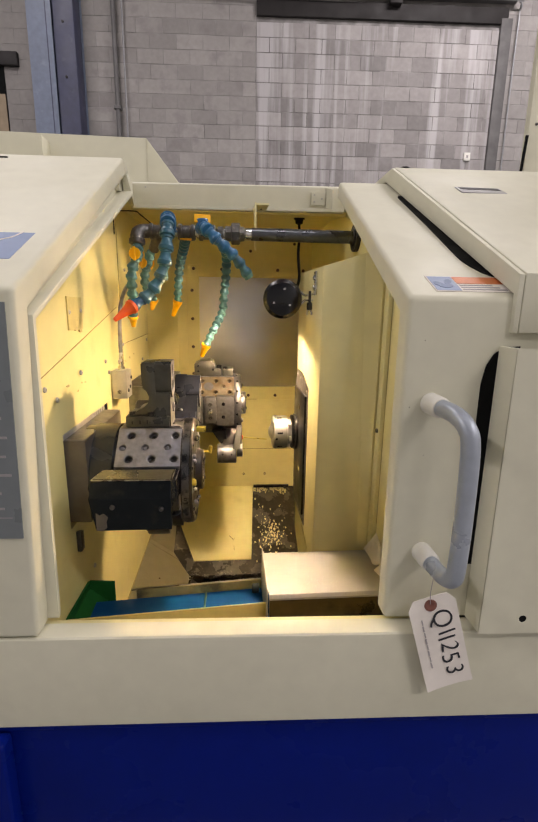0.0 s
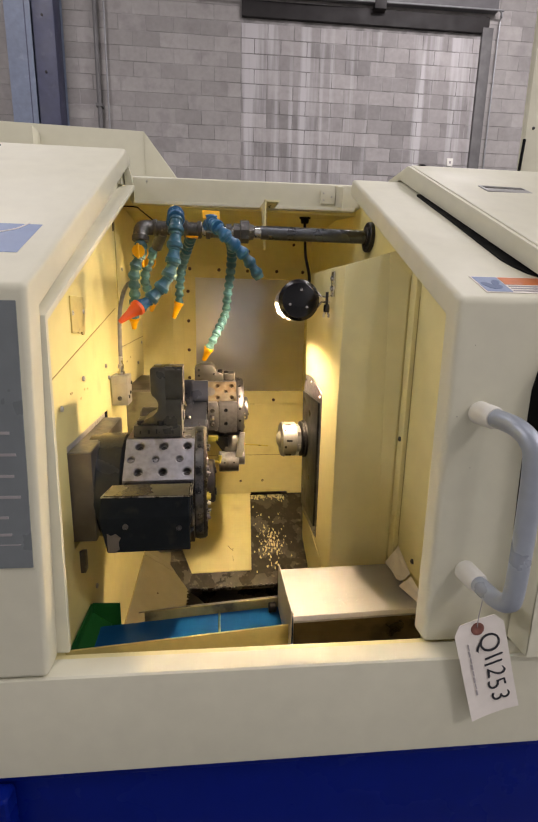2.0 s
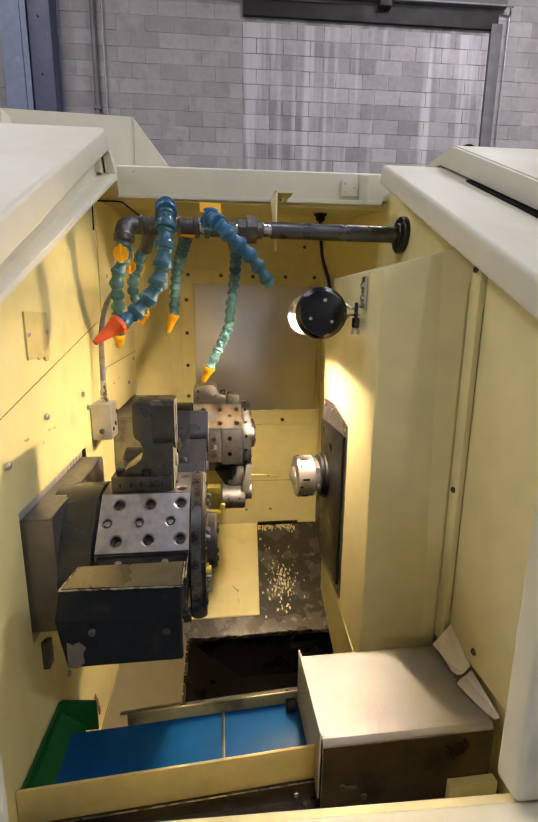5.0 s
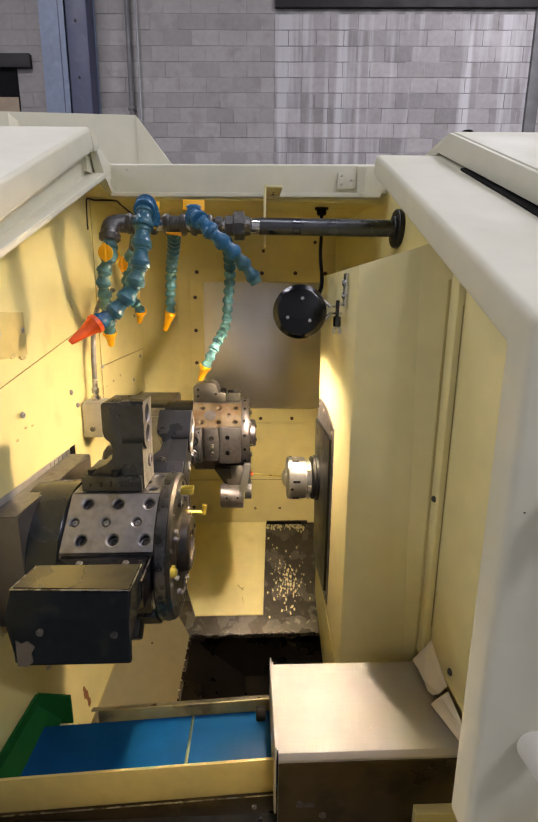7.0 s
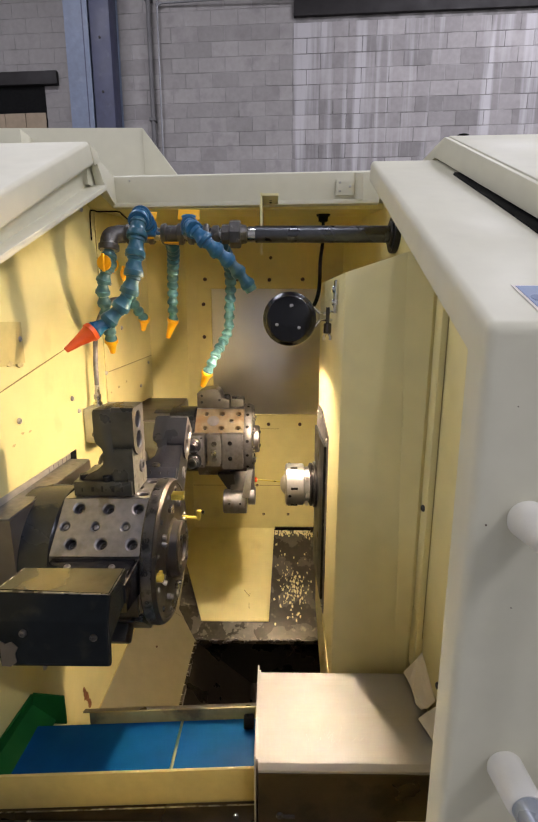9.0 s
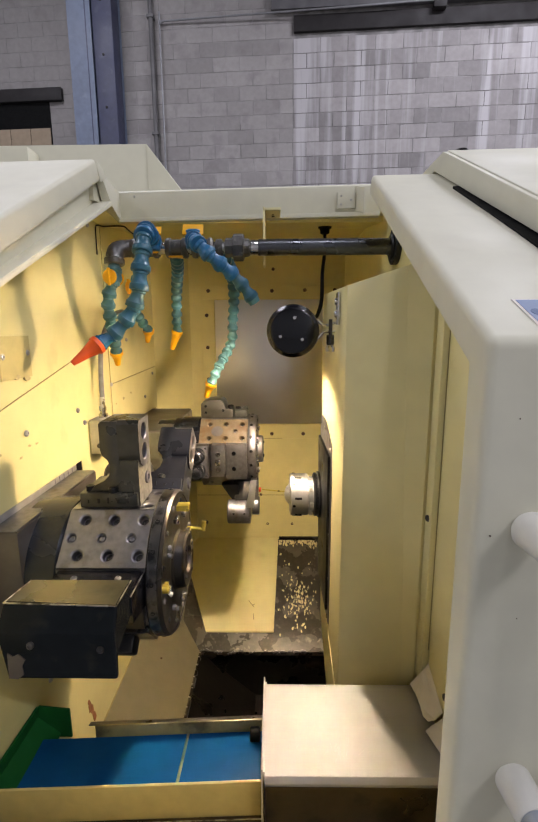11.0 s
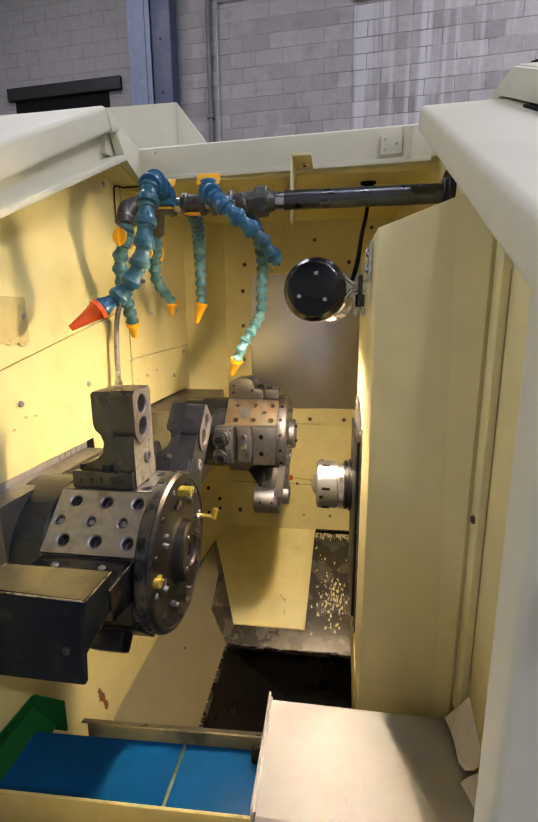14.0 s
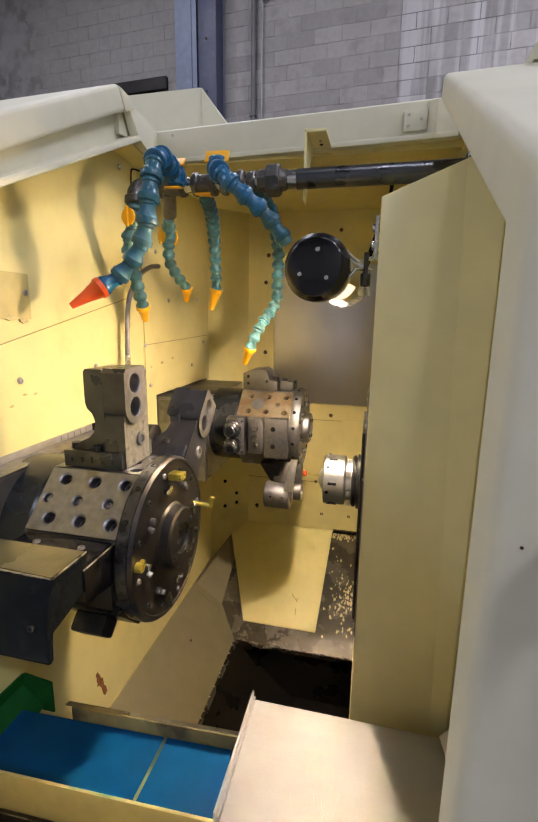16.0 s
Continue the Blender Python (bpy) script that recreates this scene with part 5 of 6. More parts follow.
for k in range(6):
    a = 2 * math.pi * k / 6 + 0.3
    q = Vector((0.160, 1.55 + 0.0595 * math.sin(a), SZ + 0.0595 * math.cos(a)))
    screw(sp, q, (0, math.sin(a), math.cos(a)), 0.0045, BLACK, "set_screw")
    q2 = Vector((0.172, 1.55 + 0.0592 * math.sin(a + 0.4), SZ + 0.0592 * math.cos(a + 0.4)))
    part("wrench_slot", box(B(), q2 - Vector((0.010, 0.004, 0.004)), q2 + Vector((0.010, 0.004, 0.0022)), 0.001), BLACK, sp)
for a in (0.2, 1.3, 2.4, 3.4, 4.5, 5.5):
    q3 = Vector((0.210, 1.55 + 0.047 * math.sin(a), SZ + 0.047 * math.cos(a)))
    part("wrench_flat", box(B(), q3 - Vector((0.006, 0.011, 0.011)), q3 + Vector((0.004, 0.004, 0.004)), 0.001), ALU, sp)
part("chuck_flange", lathe(B(), (0.216, 1.55, SZ), (1, 1.55, SZ), [(0, 0.056), (0.003, 0.062), (0.009, 0.062), (0.010, 0.059), (0.012, 0.059), (0.013, 0.066), (0.025, 0.066)], 56), BLACK, sp, "black stepped flange")
wp = part("wiper_plate", prism(B(), [(1.362, 0.835), (1.572, 0.835), (1.612, 1.30), (1.585, 1.347), (1.50, 1.347), (1.362, 1.315)], "x", 0.2425, 0.2475, 0.001), STEEL, sp, "steel wiper plate")
part("wiper_rubber", prism(B(), [(1.372, 0.87), (1.566, 0.87), (1.602, 1.285), (1.372, 1.285)], "x", 0.2355, 0.2423, 0.002), BLACK, sp, "black wiper seal")
for y, z in ((1.376, 1.30), (1.376, 0.85), (1.376, 1.08), (1.50, 1.33), (1.576, 1.33), (1.376, 0.96), (1.376, 1.19)):
    screw(wp, (0.2424, y, z), (-1, 0, 0), 0.0055, BRIGHT)

# ---- stainless cover and conveyor ----
sbox = thing("stainless_cover", (0.24, 1.02, 0.735), "brushed stainless sheet cover over the conveyor end", "cover")
part("cover_sheet", prism(B(), [(0.925, 0.735), (0.925, 0.872), (0.932, 0.879), (1.113, 0.884), (1.113, 0.76), (1.109, 0.76), (1.109, 0.880), (0.933, 0.875), (0.929, 0.871), (0.929, 0.735)], "x", 0.089, 0.398, 0.0008), STAINLESS, sbox)
# Brown sheet carries the dark reflection of the stainless front.
part("front_sheet", box(B(), (0.0895, 0.9225, 0.735), (0.3975, 0.9245, 0.868), 0.0005), BROWNSTEEL, sbox, "brown sheet with the dark reflection in its colour", 0)
part("side_flange", box(B(), (0.083, 0.927, 0.76), (0.086, 1.117, 0.897), 0.0008), STAINLESS, sbox)
part("side_flange_fold", box(B(), (0.0864, 0.93, 0.8865), (0.0895, 1.114, 0.8885)), STAINLESS, sbox)
rnd = random.Random(17)
for k in range(22):
    x0, y0 = rnd.gauss(0.215, 0.022), rnd.gauss(0.972, 0.012)
    an, ln = rnd.choice((0.7, 0.9, 2.0, 1.5)) + rnd.uniform(-0.3, 0.3), rnd.uniform(0.004, 0.016)
    zz = 0.8793 + (y0 - 0.932) * 0.0276
    part("scratch", tube(B(), [(x0, y0, zz), (x0 + ln * math.cos(an), y0 + ln * math.sin(an), zz + ln * math.sin(an) * 0.0276)], 0.00022, 5, 2), TURNED, sbox, "", 0)
for x, z in ((0.125, 0.785), (0.165, 0.760), (0.06, 0.757)):
    screw(sbox, (x, 0.9222, z), (0, -1, 0), 0.006, GALV)
part("lever", box(B(), (0.128, 0.918, 0.783), (0.150, 0.923, 0.786)), GALV, sbox)
conv = thing("parts_conveyor", (-0.16, 1.03, 0.735), "small blue belt conveyor with cream sides and green end", "conveyor")
belt = part("belt", box(B(), (-0.40, 0.964, 0.762), (0.3, 1.112, 0.774), 0.002), BELT, conv, "blue conveyor belt")
part("belt_cleat", solid(B(), [(-0.080, 0.966, 0.7742), (-0.074, 0.966, 0.7742), (-0.077, 0.966, 0.779)], [(-0.078, 1.11, 0.7742), (-0.072, 1.11, 0.7742), (-0.075, 1.11, 0.779)]), OLIVEPAINT, belt, "olive belt seam", 0)
# Conveyor front side: darker than the chamber paint, its shade is in the colour.
part("front_side", prism(B(), [(0.953, 0.772), (0.958, 0.772), (0.958, 0.841), (0.953, 0.841)], "x", -0.415, 0.087, 0.0008), DIRTSHADE, conv)
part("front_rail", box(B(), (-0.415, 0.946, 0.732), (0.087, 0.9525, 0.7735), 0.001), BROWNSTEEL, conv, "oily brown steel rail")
part("worn_edge", cyl(B(), (-0.41, 0.9465, 0.7738), (0.085, 0.9465, 0.7738), 0.0011, 6), WORN, conv)
for x in (-0.31, 0.05, -0.36):
    screw(conv, (x, 0.9458, 0.752 + 0.055 * (x - 0.085)), (0, -1, 0), 0.0055, BRIGHT)
part("rear_side", prism(B(), [(1.113, 0.735), (1.117, 0.735), (1.117, 0.800), (1.113, 0.800)], "x", -0.270, 0.085, 0.0008), OLIVEPAINT, conv)
part("rear_side_fold", prism(B(), [(1.117, 0.7965), (1.128, 0.792), (1.128, 0.796), (1.117, 0.8)], "x", -0.285, 0.085), OILSTEEL, conv)
part("end_roller", cyl(B(), (0.055, 1.09, 0.790), (0.075, 1.09, 0.790), 0.013, 18, 0.002), RUBBERGAP, conv, "black roller end")
guard_g = part("end_guard", prism(B(), [(0.962, 0.752), (1.148, 0.752), (1.152, 0.802), (0.962, 0.812)], "x", -0.414, -0.409, 0.001), GREEN, conv, "green plastic end guard")
part("guard_wing", solid(B(), [(-0.409, 1.146, 0.745), (-0.337, 1.142, 0.745), (-0.337, 1.142, 0.800), (-0.409, 1.150, 0.803)], [(-0.409, 1.150, 0.745), (-0.337, 1.146, 0.745), (-0.337, 1.146, 0.800), (-0.409, 1.154, 0.803)]), GREEN, conv)
part("guard_floor", solid(B(), [(-0.409, 0.962, 0.80), (-0.36, 0.962, 0.757), (-0.36, 1.142, 0.757), (-0.409, 1.146, 0.795)], [(-0.409, 0.962, 0.796), (-0.36, 0.962, 0.753), (-0.36, 1.142, 0.753), (-0.409, 1.146, 0.791)]), GREEN, conv)

for o in conv.children_recursive:
    if o.name.split(".")[0] != "screw":
        for v in o.data.vertices:
            v.co.z += 0.055 * (v.co.x - 0.085) + (0.014 if o.name.startswith(("end_guard", "guard_wing")) and v.co.z > 0.77 else 0.0)

# torn sheet flaps by the right wall
flap = thing("torn_flap", (0.39, 1.0, 0.885), "torn white plastic flap beside the stainless cover", "flap")


def sheet(name, pts):
    """Torn sheet: an outline of points with a little thickness."""
    solid_bm = solid(B(), pts, [(x + 0.0006, y, z - 0.0016) for x, y, z in pts])
    return part(name, solid_bm, PAPER, flap, "", 0)


sheet("upper_flap", [(0.4072, 1.100, 0.946), (0.399, 1.102, 0.930), (0.388, 1.108, 0.904), (0.376, 1.108, 0.892), (0.380, 1.085, 0.890), (0.380, 1.060, 0.890), (0.378, 1.035, 0.890), (0.384, 1.024, 0.891), (0.394, 1.021, 0.897), (0.4072, 1.021, 0.912)])
sheet("lower_flap", [(0.4072, 1.014, 0.908), (0.396, 1.016, 0.896), (0.384, 1.014, 0.890), (0.374, 1.008, 0.8868), (0.380, 0.985, 0.8868), (0.386, 0.962, 0.8868), (0.392, 0.940, 0.887), (0.399, 0.928, 0.8875), (0.4072, 0.926, 0.892)])
part("flap_strip", box(B(), (0.396, 1.118, 0.89), (0.4015, 1.148, 1.02), 0.003), PALE, flap)

# ---- work lamp ----
lamp = thing("work_lamp", (0.144, 1.267, 1.588), "round black-capped tube work lamp, switched on", "lamp")
LX, LZ = 0.144, 1.588
cap = part("cap", lathe(B(), (LX, 1.262, LZ), (LX, 2, LZ), [(0, 0.044), (0.0015, 0.0465), (0.006, 0.0485), (0.010, 0.0535), (0.016, 0.0555), (0.030, 0.0555), (0.032, 0.050)], 56), CAPBLACK, lamp, "gloss black end cap")
for a in (80, 205, 320):
    screw(cap, (LX + 0.027 * math.cos(radians(a)), 1.262, LZ + 0.027 * math.sin(radians(a))), (0, -1, 0), 0.0045, BRIGHT)
part("rear_cap", lathe(B(), (LX, 1.5675, LZ), (LX, 2, LZ), [(0, 0.054), (0.010, 0.054), (0.014, 0.048)], 48), CAPBLACK, lamp)
bm = box(B(), (-0.015, 1.435, -0.002), (0.015, 1.497, 0.002), 0.001)
bm.transform(pose(LX - 0.012, 0, LZ - 0.010, 0, 4, 0))
part("bulb", bm, LEDGLOW, lamp, "bright flat bulb in the reflector")
arc = [(math.cos(radians(a)), math.sin(radians(a))) for a in range(-84, 185, 6)]
part("reflector", prism(B(), [(LX + 0.0425 * u, LZ + 0.0425 * w) for u, w in arc] + [(LX + 0.0445 * u, LZ + 0.0445 * w) for u, w in arc[::-1]], "y", 1.295, 1.556), REFLECTOR, lamp, "brass-toned reflector shell")
arc = [(math.cos(radians(a)), math.sin(radians(a))) for a in range(-80, -20, 5)]
part("glass_window", prism(B(), [(LX + 0.0448 * u, LZ + 0.0448 * w) for u, w in arc] + [(LX + 0.0460 * u, LZ + 0.0460 * w) for u, w in arc[::-1]], "y", 1.34, 1.45, 0.0004), GLASSGLOW, lamp, "glowing glass window")
part("lens_ring", lathe(B(), (LX, 1.557, LZ), (LX, 2, LZ), [(0, 0.050), (0, 0.0545), (0.008, 0.0545), (0.008, 0.050)], 48), BRIGHT, lamp, "thin steel lens ring")
bm = lathe(B(), (LX, 1.295, LZ), (LX, 2, LZ), [(0, 0.0530), (0.001, 0.0553), (0.013, 0.0553), (0.014, 0.0530)], 56)
part("clamp_ring", bm, BRIGHT, lamp, "bright steel clamp ring")
part("clamp_arm", tube(B(), [(LX + 0.052, 1.284, LZ + 0.024), (LX + 0.066, 1.285, LZ + 0.012), (0.222, 1.29, LZ + 0.012), (0.236, 1.292, LZ + 0.016)], 0.003, 8), BRIGHT, lamp)
part("clamp_arm", tube(B(), [(LX + 0.055, 1.284, LZ - 0.016), (LX + 0.066, 1.285, LZ - 0.003), (0.222, 1.29, LZ - 0.002), (0.236, 1.292, LZ - 0.002)], 0.003, 8), BRIGHT, lamp)
part("mount_plate", box(B(), (0.2375, 1.272, LZ + 0.012), (0.2435, 1.296, LZ + 0.078), 0.001), BRIGHT, lamp, "steel mounting plate")
for z in (LZ + 0.060, LZ + 0.034):
    screw(lamp, (0.2374, 1.284, z), (-1, 0, 0), 0.0075, BRIGHT, "bolt")
bm = cyl(B(), (0.226, 1.288, LZ - 0.030), (0.226, 1.288, LZ + 0.024), 0.004, 12)
cyl(bm, (0.226, 1.288, LZ - 0.030), (0.226, 1.288, LZ - 0.008), 0.0085, 14, 0.002)
part("clamp_bolt", bm, DARK, lamp)
for dx in (-0.006, 0.006):
    part("wing", tube(B(), [(0.226 + dx * 0.6, 1.288, LZ - 0.030), (0.226 + dx * 1.2, 1.288, LZ - 0.038), (0.226 + dx * 1.0, 1.288, LZ - 0.044)], 0.0035, 8), BRIGHT, lamp)
part("cable", tube(B(), [(0.272, 1.855, 1.90), (0.270, 1.83, 1.84), (0.252, 1.72, 1.76), (0.232, 1.55, 1.66), (0.215, 1.595, 1.61), (0.19, 1.60, 1.595), (LX, 1.5815, LZ)], 0.0052, 10), RUBBERGAP, lamp, "black lamp cable")
# the lamp points a little towards the spindle
TILTED = Matrix.Translation((LX, 1.262, LZ)) @ Matrix.Rotation(radians(-6.0), 4, "Z") @ Matrix.Translation((-LX, -1.262, -LZ))
for o in lamp.children:
    if o.name.split(".")[0] in ("cap", "glass_window", "rear_cap", "bulb", "reflector", "lens_ring", "clamp_ring"):
        o.matrix_basis = TILTED @ o.matrix_basis
gl = thing("cable_gland", (0.272, 1.855, 1.91), "black cable gland in the chamber ceiling", "cable gland")
part("gland_nut", lathe(B(), (0.272, 1.855, 1.925), (0.272, 1.855, 1.0), [(0, 0.022), (0.010, 0.022), (0.011, 0.016), (0.026, 0.015), (0.028, 0.010)], 18), RUBBERGAP, gl)

# ---- coolant manifold ----
man = thing("coolant_manifold", (0.05, 1.53, 1.80), "steel pipe manifold with threaded fittings", "pipe")
MY, MZ = 1.53, 1.80


def turned_x(name, x0, prof, material, label="", seg=28):
    return part(name, lathe(B(), (x0, MY, MZ), (9, MY, MZ), prof, seg), material, man, label)


turned_x("pipe", 0.066, [(0, 0.0205), (0.345, 0.0205)], PIPESTEEL, "bright steel pipe", 36)
turned_x("pipe_flange", 0.404, [(0, 0.028), (0.002, 0.030), (0.006, 0.030), (0.0062, 0.044), (0.008, 0.046), (0.0198, 0.046)], BLACK, "black round flange")
for a in (20, 140, 260):
    screw(man, (0.4105, MY + 0.037 * math.cos(radians(a)), MZ + 0.037 * math.sin(radians(a))), (-1, 0, 0), 0.005, GALV)
turned_x("nipple", -0.29, [(0, 0.0155), (0.36, 0.0155)], BRIGHT)
turned_x("tee", -0.262, [(0, 0.023), (0.004, 0.0245), (0.010, 0.0245), (0.013, 0.0205), (0.055, 0.0205), (0.058, 0.0245), (0.066, 0.0245), (0.070, 0.022)], GALV, "dark malleable tee")
turned_x("tee", -0.172, [(0, 0.023), (0.004, 0.0255), (0.012, 0.0255), (0.015, 0.021), (0.04, 0.021), (0.043, 0.0255), (0.052, 0.0255), (0.056, 0.022)], GALV, "dark malleable tee")
turned_x("tee", -0.105, [(0, 0.023), (0.004, 0.0255), (0.012, 0.0255), (0.015, 0.021), (0.04, 0.021), (0.043, 0.0255), (0.050, 0.0255), (0.054, 0.022)], GALV, "dark malleable tee")
turned_x("socket", -0.044, [(0, 0.019), (0.003, 0.0215), (0.016, 0.0215), (0.018, 0.019)], GALV)
turned_x("union_nut", -0.020, [(0, 0.020), (0.002, 0.024), (0.020, 0.024), (0.0205, 0.031), (0.023, 0.034), (0.046, 0.034), (0.049, 0.031), (0.0495, 0.024), (0.062, 0.022), (0.064, 0.020)], GALV, "hexagonal pipe union", 8)
turned_x("thread_band", 0.045, [(0, 0.0175), (0.002, 0.019), (0.012, 0.019), (0.021, 0.0185)], BRIGHT)
turned_x("thread_band", -0.112, [(0, 0.017), (0.001, 0.0185), (0.006, 0.0185), (0.007, 0.017)], BRIGHT)
# elbow at the left end
part("elbow", tube(B(), [(-0.266, MY, MZ), (-0.280, MY - 0.006, MZ - 0.001), (-0.293, MY - 0.022, MZ - 0.008), (-0.296, MY - 0.035, MZ - 0.022), (-0.296, MY - 0.04, MZ - 0.042)], 0.0215, 20, 5), GALV, man, "dark malleable elbow")
part("elbow_band", cyl(B(), (-0.296, MY - 0.040, MZ - 0.030), (-0.296, MY - 0.042, MZ - 0.046), 0.025, 20, 0.002), GALV, man)
part("branch", cyl(B(), (-0.236, MY + 0.002, MZ - 0.01), (-0.262, MY + 0.06, MZ - 0.048), 0.017, 20, 0.002), GALV, man)
part("bracket", prism(B(), [(1.535, 1.900), (1.535, 1.757), (1.550, 1.752), (1.598, 1.840), (1.645, 1.900)], "x", 0.078, 0.083, 0.001), PALE, man, "pale yellow hanging bracket")
part("bracket_arm", prism(B(), [(1.535, 1.892), (1.70, 1.905), (1.70, 1.91), (1.535, 1.898)], "x", 0.078, 0.124, 0.001), PALE, man)
for y in (1.60, 1.625):
    screw(man, (0.104, y, 1.8985), (0, 0, -1), 0.004, BLACK)


def hose(pts, r0, r1, mats, tip, tip_r, label, valve=None):
    """Ball-jointed hose: a run of waisted segments along the points and a nozzle at the end."""
    h = thing("coolant_hose", pts[0], label, "hose", "coolant hoses")
    path = spline(pts, 16)
    ds = [0.0]
    for a, b in zip(path, path[1:]):
        ds.append(ds[-1] + (b - a).length)
    n = max(3, round(ds[-1] / (r0 * 1.75)))

    def at(s):
        for i in range(len(ds) - 1):
            if s <= ds[i + 1]:
                return path[i].lerp(path[i + 1], (s - ds[i]) / max(1e-6, ds[i + 1] - ds[i]))
        return path[-1]
    rr = random.Random(len(label) + n)
    for k in range(n):
        a, b = at(ds[-1] * k / n), at(ds[-1] * (k + 1) / n)
        f = k / n
        r = r0 * (1 - f) + r1 * f
        ln = (b - a).length
        bm = lathe(B(), a, b, [(-0.12 * ln, r * 0.70), (0.0, r * 0.84), (0.10 * ln, r * 0.86), (0.16 * ln, r * 0.74), (0.36 * ln, r * 0.76), (0.66 * ln, r * 0.98), (0.70 * ln, r * 1.07), (0.95 * ln, r * 1.09), (1.0 * ln, r * 1.03), (1.0 * ln, r * 0.85)], 18)
        part("segment", bm, mats[min(len(mats) - 1, int(f * len(mats)))], h, smooth=40)
    if tip:
        a = path[-1]
        b = a.lerp(Vector(tip[0]), 0.78 if tip_r > 0.0065 else 1.0)
        ln = (b - a).length
        part("nozzle", lathe(B(), a, b, [(-0.006, r1 * 1.05), (-0.004, r1 * 1.22), (0.005, r1 * 1.22), (0.007, r1 * 1.06), (0.5 * ln, (r1 + tip_r) / 2), (ln, tip_r), (ln, tip_r * 0.7), (ln - 0.006, tip_r * 0.5)], 20), tip[1], h, tip[2], 40)
    if valve:
        p, d, hd = Vector(valve[0]), Vector(valve[1]).normalized(), Vector(valve[2]).normalized()
        part("valve_body", cyl(B(), p - hd * 0.016, p + hd * 0.016, 0.0165, 20, 0.003), mats[0], h)
        for s in (1, -1):
            q = p + hd * 0.0165 * s
            bm = cyl(B(), q, q + hd * 0.004 * s, 0.0185, 22, 0.001)
            side = hd.cross(d).normalized()
            m2 = Matrix((side, d, hd)).transposed().to_4x4()
            b2 = box(B(), (-0.003, -0.021, 0.003), (0.003, 0.021, 0.010), 0.001)
            b2.transform(Matrix.Translation(q) @ (m2 if s > 0 else m2 @ Matrix.Rotation(math.pi, 4, "X")))
            tmp = bpy.data.meshes.new("tmp")
            b2.to_mesh(tmp)
            b2.free()
            bm.from_mesh(tmp)
            bpy.data.meshes.remove(tmp)
            part("valve_handle", bm, ORANGE, h, "orange valve handle")
    return h


TEAL3 = [HOSE_DEEP, HOSE_TEAL, HOSE_PALE]
hose([(-0.296, 1.49, 1.762), (-0.296, 1.475, 1.72), (-0.318, 1.485, 1.665), (-0.325, 1.52, 1.60), (-0.340, 1.58, 1.53)], 0.0175, 0.0150, [HOSE_TEAL], ((-0.345, 1.60, 1.485), ORANGE, "orange nozzle"), 0.007, "teal ball-jointed coolant hose with orange nozzle", ((-0.296, 1.475, 1.722), (0, 0, 1), (-0.15, -1, 0)))
hose([(-0.20, 1.51, 1.805), (-0.190, 1.44, 1.812), (-0.184, 1.385, 1.812), (-0.181, 1.352, 1.785), (-0.186, 1.337, 1.72), (-0.20, 1.335, 1.65), (-0.245, 1.335, 1.59), (-0.285, 1.315, 1.56)], 0.0222, 0.0172, [HOSE_BLUE, HOSE_BLUE, HOSE_MID, HOSE_MID, HOSE_TEAL, HOSE_MID, HOSE_BLUE], ((-0.325, 1.275, 1.523), RED, "red-orange nozzle"), 0.006, "dark blue ball-jointed coolant hose with red nozzle")
hose([(-0.275, 1.61, 1.745), (-0.300, 1.66, 1.71), (-0.318, 1.70, 1.655), (-0.310, 1.745, 1.615), (-0.300, 1.77, 1.59)], 0.0165, 0.0145, [HOSE_TEAL], ((-0.315, 1.80, 1.545), ORANGE, "orange nozzle"), 0.007, "short teal coolant hose with orange nozzle", ((-0.300, 1.655, 1.715), (0, 0, 1), (-0.5, -0.8, 0)))
hose([(-0.150, 1.54, 1.782), (-0.165, 1.62, 1.762), (-0.190, 1.71, 1.71), (-0.203, 1.755, 1.64), (-0.209, 1.775, 1.585)], 0.0165, 0.0150, [HOSE_DEEP, HOSE_TEAL, HOSE_TEAL], ((-0.236, 1.79, 1.515), ORANGE, "orange nozzle"), 0.007, "hanging teal coolant hose with orange nozzle")
hose([(-0.095, 1.51, 1.805), (-0.085, 1.44, 1.803), (-0.068, 1.41, 1.786), (-0.037, 1.415, 1.757), (0.013, 1.45, 1.717), (0.052, 1.468, 1.668)], 0.0200, 0.0165, [HOSE_BLUE, HOSE_BLUE, HOSE_MID], None, 0, "dark blue open-ended ball-jointed coolant hose")
hose([(-0.030, 1.56, 1.782), (-0.018, 1.66, 1.76), (-0.020, 1.75, 1.69), (-0.030, 1.79, 1.61), (-0.036, 1.80, 1.55), (-0.07, 1.745, 1.48), (-0.10, 1.75, 1.42)], 0.0172, 0.0155, TEAL3, ((-0.125, 1.772, 1.362), ORANGE, "orange nozzle"), 0.008, "long teal ball-jointed coolant hose with orange nozzle")
part("open_end", lathe(B(), (0.050, 1.467, 1.671), (0.062, 1.472, 1.652), [(0, 0.0150), (0.004, 0.0155), (0.016, 0.0145), (0.017, 0.011), (0.006, 0.010)], 18), HOSE_PALE, bpy.data.objects["coolant_hose.004"], "pale open hose end")
